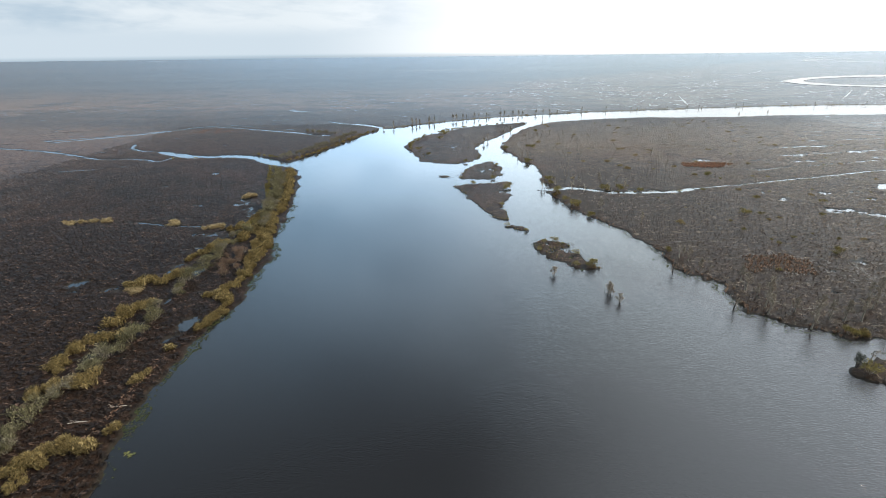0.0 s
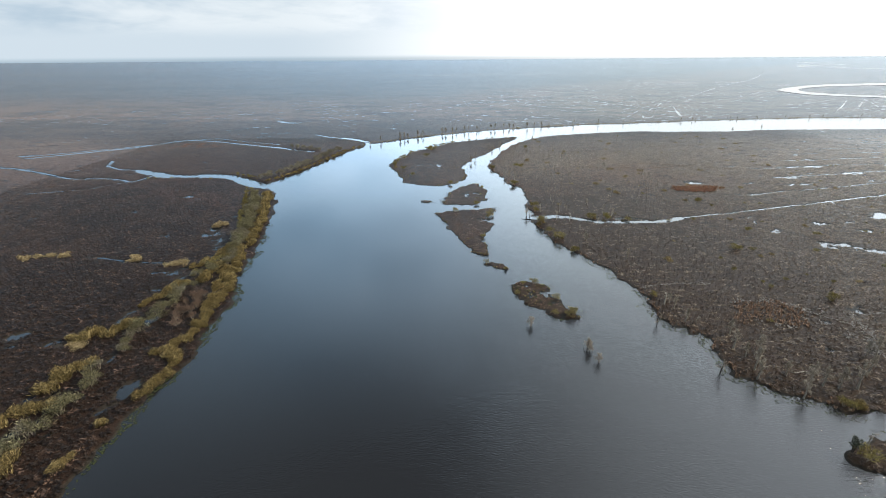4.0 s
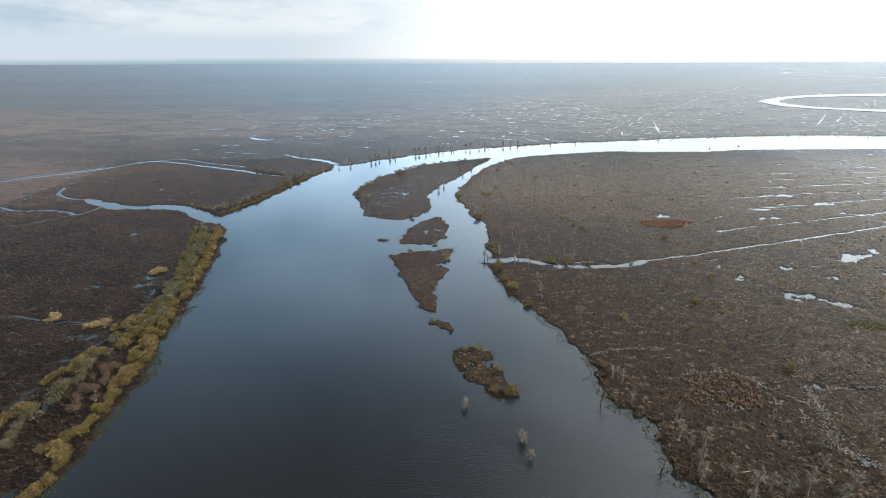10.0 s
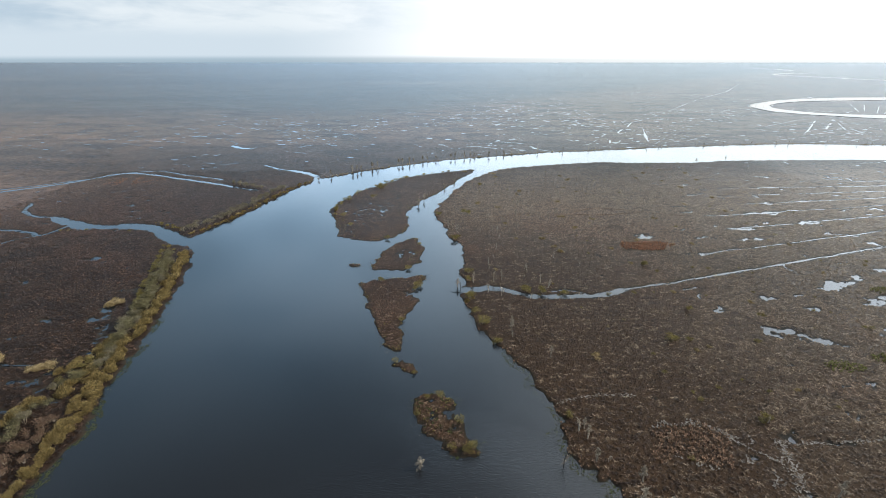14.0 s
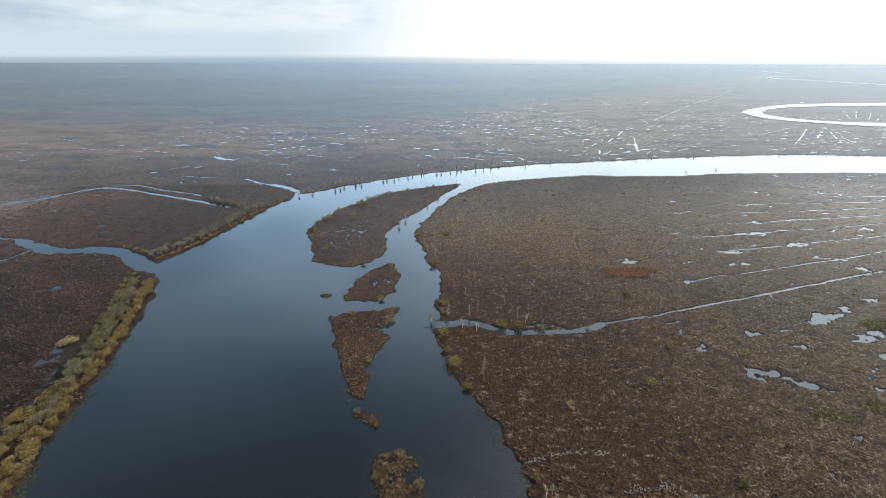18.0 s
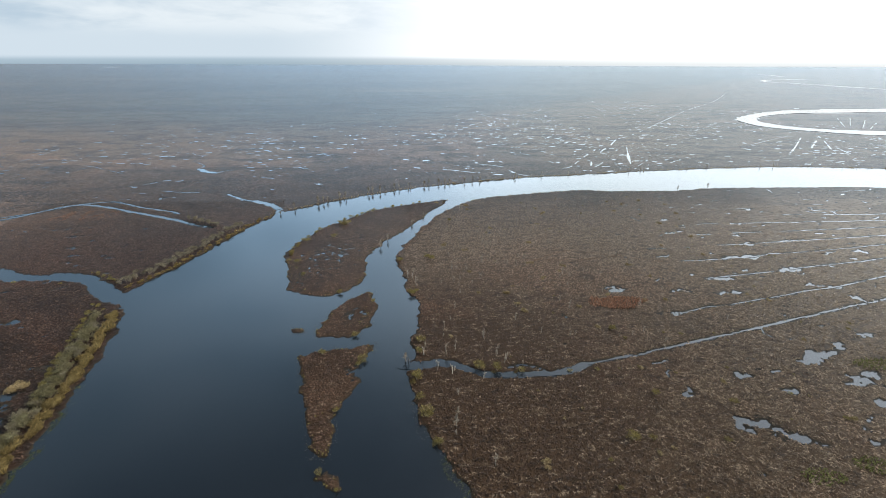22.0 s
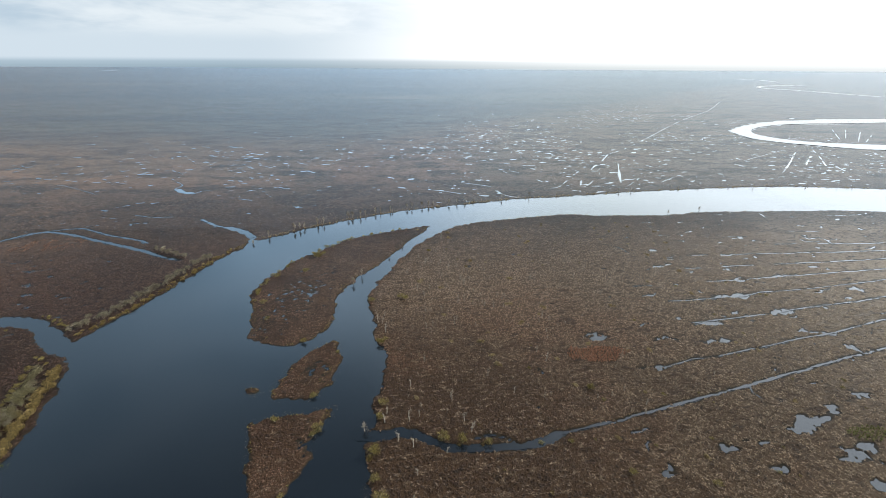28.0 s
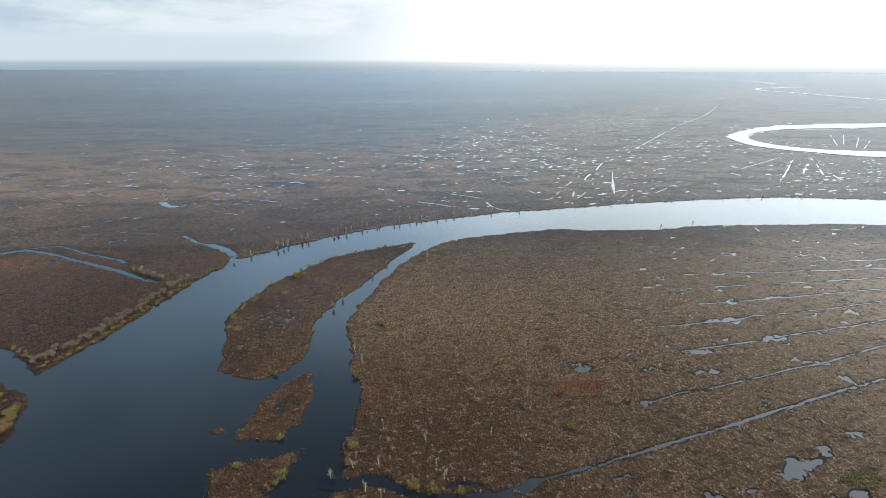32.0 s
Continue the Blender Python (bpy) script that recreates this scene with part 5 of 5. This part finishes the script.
THICK = [tuft(7, 0.75, 200 + i) for i in range(5)]
rust = strew("rusty_grass", scatter((122, 230), (170, 266), 0.8, 0.5, ring_of(145.5, 248, 12, 6, 2, 0.6)), THICK, (0.5, 0.95), (0.7, 1.5), RUST)
tagged(rust, "patch of tall rusty red marsh grass", "marsh grass", kind="stuff")
tan = strew("tan_grass", scatter((82, 106), (120, 140), 1.0, 0.5, ring_of(100.5, 122.5, 10.5, 7.5, -8, 0.6)), THICK, (0.5, 1.0), (0.5, 1.2), TAN)
tagged(tan, "round patch of tall tan marsh grass", "marsh grass", kind="stuff")
rim = strew("pale_grass", scatter((84, 108), (118, 138), 0.7, 0.5, lambda x, y: ring_of(100.5, 122.5, 11.2, 8.2, -8)(x, y) & ~ring_of(100.5, 122.5, 9.8, 6.8, -8)(x, y) & (bumps(x, y, 5.0, 3) > 0.60)), THICK, (0.3, 0.6), (0.4, 0.9), BLEACHED)
tagged(rim, "pale straw rim round the tan grass", "marsh grass", kind="stuff")
redder = strew("rusty_grass", scatter((-222, 365), (-158, 408), 1.0, 0.5, lambda x, y: ring_of(-189, 388, 24, 11, 12, 0.6)(x, y) & (bumps(x, y, 4.0, 6) > 0.55)), THICK, (0.4, 0.8), (0.2, 0.5), RUST)
tagged(redder, "patch of rusty marsh grass beyond the inlet", "marsh grass", kind="stuff")
for cx, cy, a, b in ((164, 150.5, 6, 3), (224, 198, 7, 4), (181, 154, 5, 3)):
    green = strew("green_grass", scatter((cx - 10, cy - 8), (cx + 10, cy + 8), 0.8, 0.5, ring_of(cx, cy, a, b, 0)), THICK, (0.4, 0.9), (0.5, 1.0), GREEN)
    tagged(green, "small patch of green marsh grass", "marsh grass", kind="stuff")


def trail(line, wide, mat, label):
    """A beaten, pale line through the marsh."""
    p = along(line, 0.22, wide)
    x, y = np.array([q[0] for q in p]), np.array([q[1] for q in p])
    wet = wetness(x, y)
    ok = wet < -0.1
    ob = strew("pale_grass", (x[ok], y[ok], land_height(x[ok], y[ok], wet[ok])), THICK, (0.3, 0.6), (0.15, 0.45), mat)
    return tagged(ob, label, "marsh grass", kind="stuff")


trail([(70, 138), (77, 140.2), (84, 141), (94, 140.4)], 0.35, BLEACHED, "pale flattened grass on an old wash line")
trail([(122.3, 122.3), (130.7, 121.6), (136.8, 121.8), (147.3, 122), (165, 124)], 0.35, BLEACHED, "pale bleached litter washed up in a line")
trail([(102.7, 129.5), (109, 127.1), (111.9, 122.3), (115.4, 118.8), (118.5, 115.4)], 0.3, BLEACHED, "pale bleached litter washed up in a line")
for n in range(3):
    trail([(122, 122), (120.6, 117), (119.3, 112.7), (117.4, 108.7), (114.5, 104.9), (115.3, 101), (119, 98), (125, 95)], 0.35 + 0.45 * n, BLEACHED, "broad drift of bleached reed litter in the marsh")
for n in range(9):
    x, y, a = 108 + RNG.uniform(0, 14), 111 + RNG.uniform(0, 14), RNG.uniform(0, 6.28)
    trail([(x, y), (x + 1.6 * math.cos(a), y + 1.6 * math.sin(a)), (x + 3.2 * math.cos(a + 0.7), y + 3.2 * math.sin(a + 0.7))], 0.14, BLEACHED, "thin line of bleached litter in the marsh")
trail([(58, 291), (75, 296), (100, 300), (140, 297), (166, 301)], 0.35, TAN, "tan grass along a faint marsh trail")
trail([(118, 297), (140, 310), (166, 302), (190, 292)], 0.3, TAN, "tan grass along a faint marsh trail")
trail([(-62, 58), (-60, 64), (-61, 70), (-60, 78)], 0.7, TAN, "tan litter washed up on the west bank")

def fringe(name, line, closed, density, lo, hi, mat, label, size, high):
    """Grass along a shore, between two distances from the water."""
    p = spaced(line, 2.0, closed)
    if closed:
        p = np.vstack([p, p[:1]])
    xs, ys = [], []
    for a, b in zip(p[:-1], p[1:]):
        d = b - a
        n = max(1, int(np.linalg.norm(d) * density))
        t = RNG.uniform(0, 1, n)
        side = np.array([-d[1], d[0]]) / (np.linalg.norm(d) + 1e-6)
        off = RNG.uniform(-5, 5, n)
        xs.append(a[0] + d[0] * t + side[0] * off)
        ys.append(a[1] + d[1] * t + side[1] * off)
    x, y = np.concatenate(xs), np.concatenate(ys)
    wet = wetness(x, y)
    ok = (wet > lo) & (wet < hi) & ((bumps(x, y, 7.0, 55) > 0.38) | (RNG.uniform(0, 1, len(x)) > 0.9))
    z = np.maximum(land_height(x[ok], y[ok], wet[ok]), 0.0)
    ob = strew(name, (x[ok], y[ok], z), THICK, size, high, mat)
    return tagged(ob, label, "marsh grass", kind="stuff")


fringe("bank_grass", NORTH_BANK[:14], False, 7, -2.5, -0.1, STRAW, "pale dead grass along the far bank", (0.5, 1.0), (0.5, 1.1))
fringe("bank_grass", SOUTH_BANK[4:], False, 7, -1.8, -0.1, TAN, "tan dead grass along the channel bank", (0.4, 0.8), (0.4, 0.9))
fringe("bank_grass", EAST_BANK[:18], False, 7, -1.6, 0.0, TAN, "tan dead grass along the east bank", (0.4, 0.8), (0.4, 0.9))
fringe("bank_grass", NORTH_WEST, False, 7, -2.0, -0.1, OLIVE, "olive grass along the point", (0.4, 0.8), (0.4, 0.9))
for isle in ISLANDS[:6]:
    fringe("island_fringe", isle, True, 6, -1.4, -0.05, OLIVE, "olive grass round an island's edge", (0.3, 0.7), (0.3, 0.7))

PADS = [tuft(6, 1.1, 260 + i) for i in range(4)]


def weed(line, closed, density, lo, hi, label):
    ob = fringe("floating_weed", line, closed, density, lo, hi, WEED, label, (0.18, 0.5), (0.03, 0.10))
    return ob


weed(WEST_BANK[2:14], False, 80, -0.1, 1.9, "dark green weed floating along the west bank")
weed(EAST_BANK[4:18], False, 24, -0.1, 2.4, "green weed floating along the east bank")
weed(FIFTH_ISLAND, True, 9, 0.0, 1.4, "green weed floating round a small island")
fringe("floating_weed", FIFTH_ISLAND, True, 7, -3.0, 0.1, WEED, "dark green weed grown over a low island", (0.4, 0.9), (0.12, 0.35))
fringe("floating_litter", EAST_BANK[2:18], False, 26, 0.0, 2.6, SHALLOW, "dull drowned litter in the shallows along the east bank", (0.12, 0.34), (0.03, 0.10))
for isle in ISLANDS[1:6]:
    fringe("floating_litter", isle, True, 16, 0.0, 1.7, SHALLOW, "dull drowned litter in the shallows round an island", (0.12, 0.36), (0.03, 0.10))
fringe("floating_litter", WEST_BANK[2:14], False, 22, 0.0, 1.6, SHALLOW, "dull drowned litter in the shallows along the west bank", (0.12, 0.36), (0.03, 0.10))
lily = strew("floating_weed", (np.array([-51.7, -51.0, -52.3, -51.4]), np.array([55.1, 55.3, 55.4, 54.7]), np.array([0.02] * 4)), PADS, (0.4, 0.7), (0.05, 0.12), GREEN)
tagged(lily, "small raft of green weed on open water", "water weed", kind="stuff")


# ---------------------------------------------------------------- fallen wood
def drift_log(seed, long):
    s = Shape(seed)
    r = s.r
    bend = r.normal(0, 0.06, 2) * long
    s.tube([(-long / 2, 0, 0.12), (-long * 0.15, bend[0], 0.16), (long * 0.2, bend[1], 0.17), (long / 2, 0, 0.2)], [0.13, 0.15, 0.12, 0.05], 7)
    log = new("fallen_log")
    part("trunk", s.mesh("trunk", PALE_WOOD, True), log)
    for k in range(3):
        b = Shape(seed + 20 + k)
        t = r.uniform(-0.1, 0.45) * long
        b.tube([(t, 0, 0.16), (t + 0.5, r.uniform(-0.8, 0.8), 0.6), (t + 0.9, r.uniform(-1.2, 1.2), 0.8)], [0.05, 0.035, 0.012], 5)
        part("branch", b.mesh("branch", PALE_WOOD, True), log)
    return log


LOGS = [lambda i=i: drift_log(1000 + i * 5, (4.5, 6.0, 3.2)[i]) for i in range(3)]
for x, y in ((-60, 66), (-65, 62), (76.5, 99), (90, 97), (118, 113), (90, 140), (72, 355), (66, 352), (12, 320), (6, 305), (-4, 318), (15, 345), (20, 352)):
    stand("log", LOGS, x, y, RNG.uniform(0.5, 0.8), "bleached fallen log lying on wet ground", "log", "fallen logs")
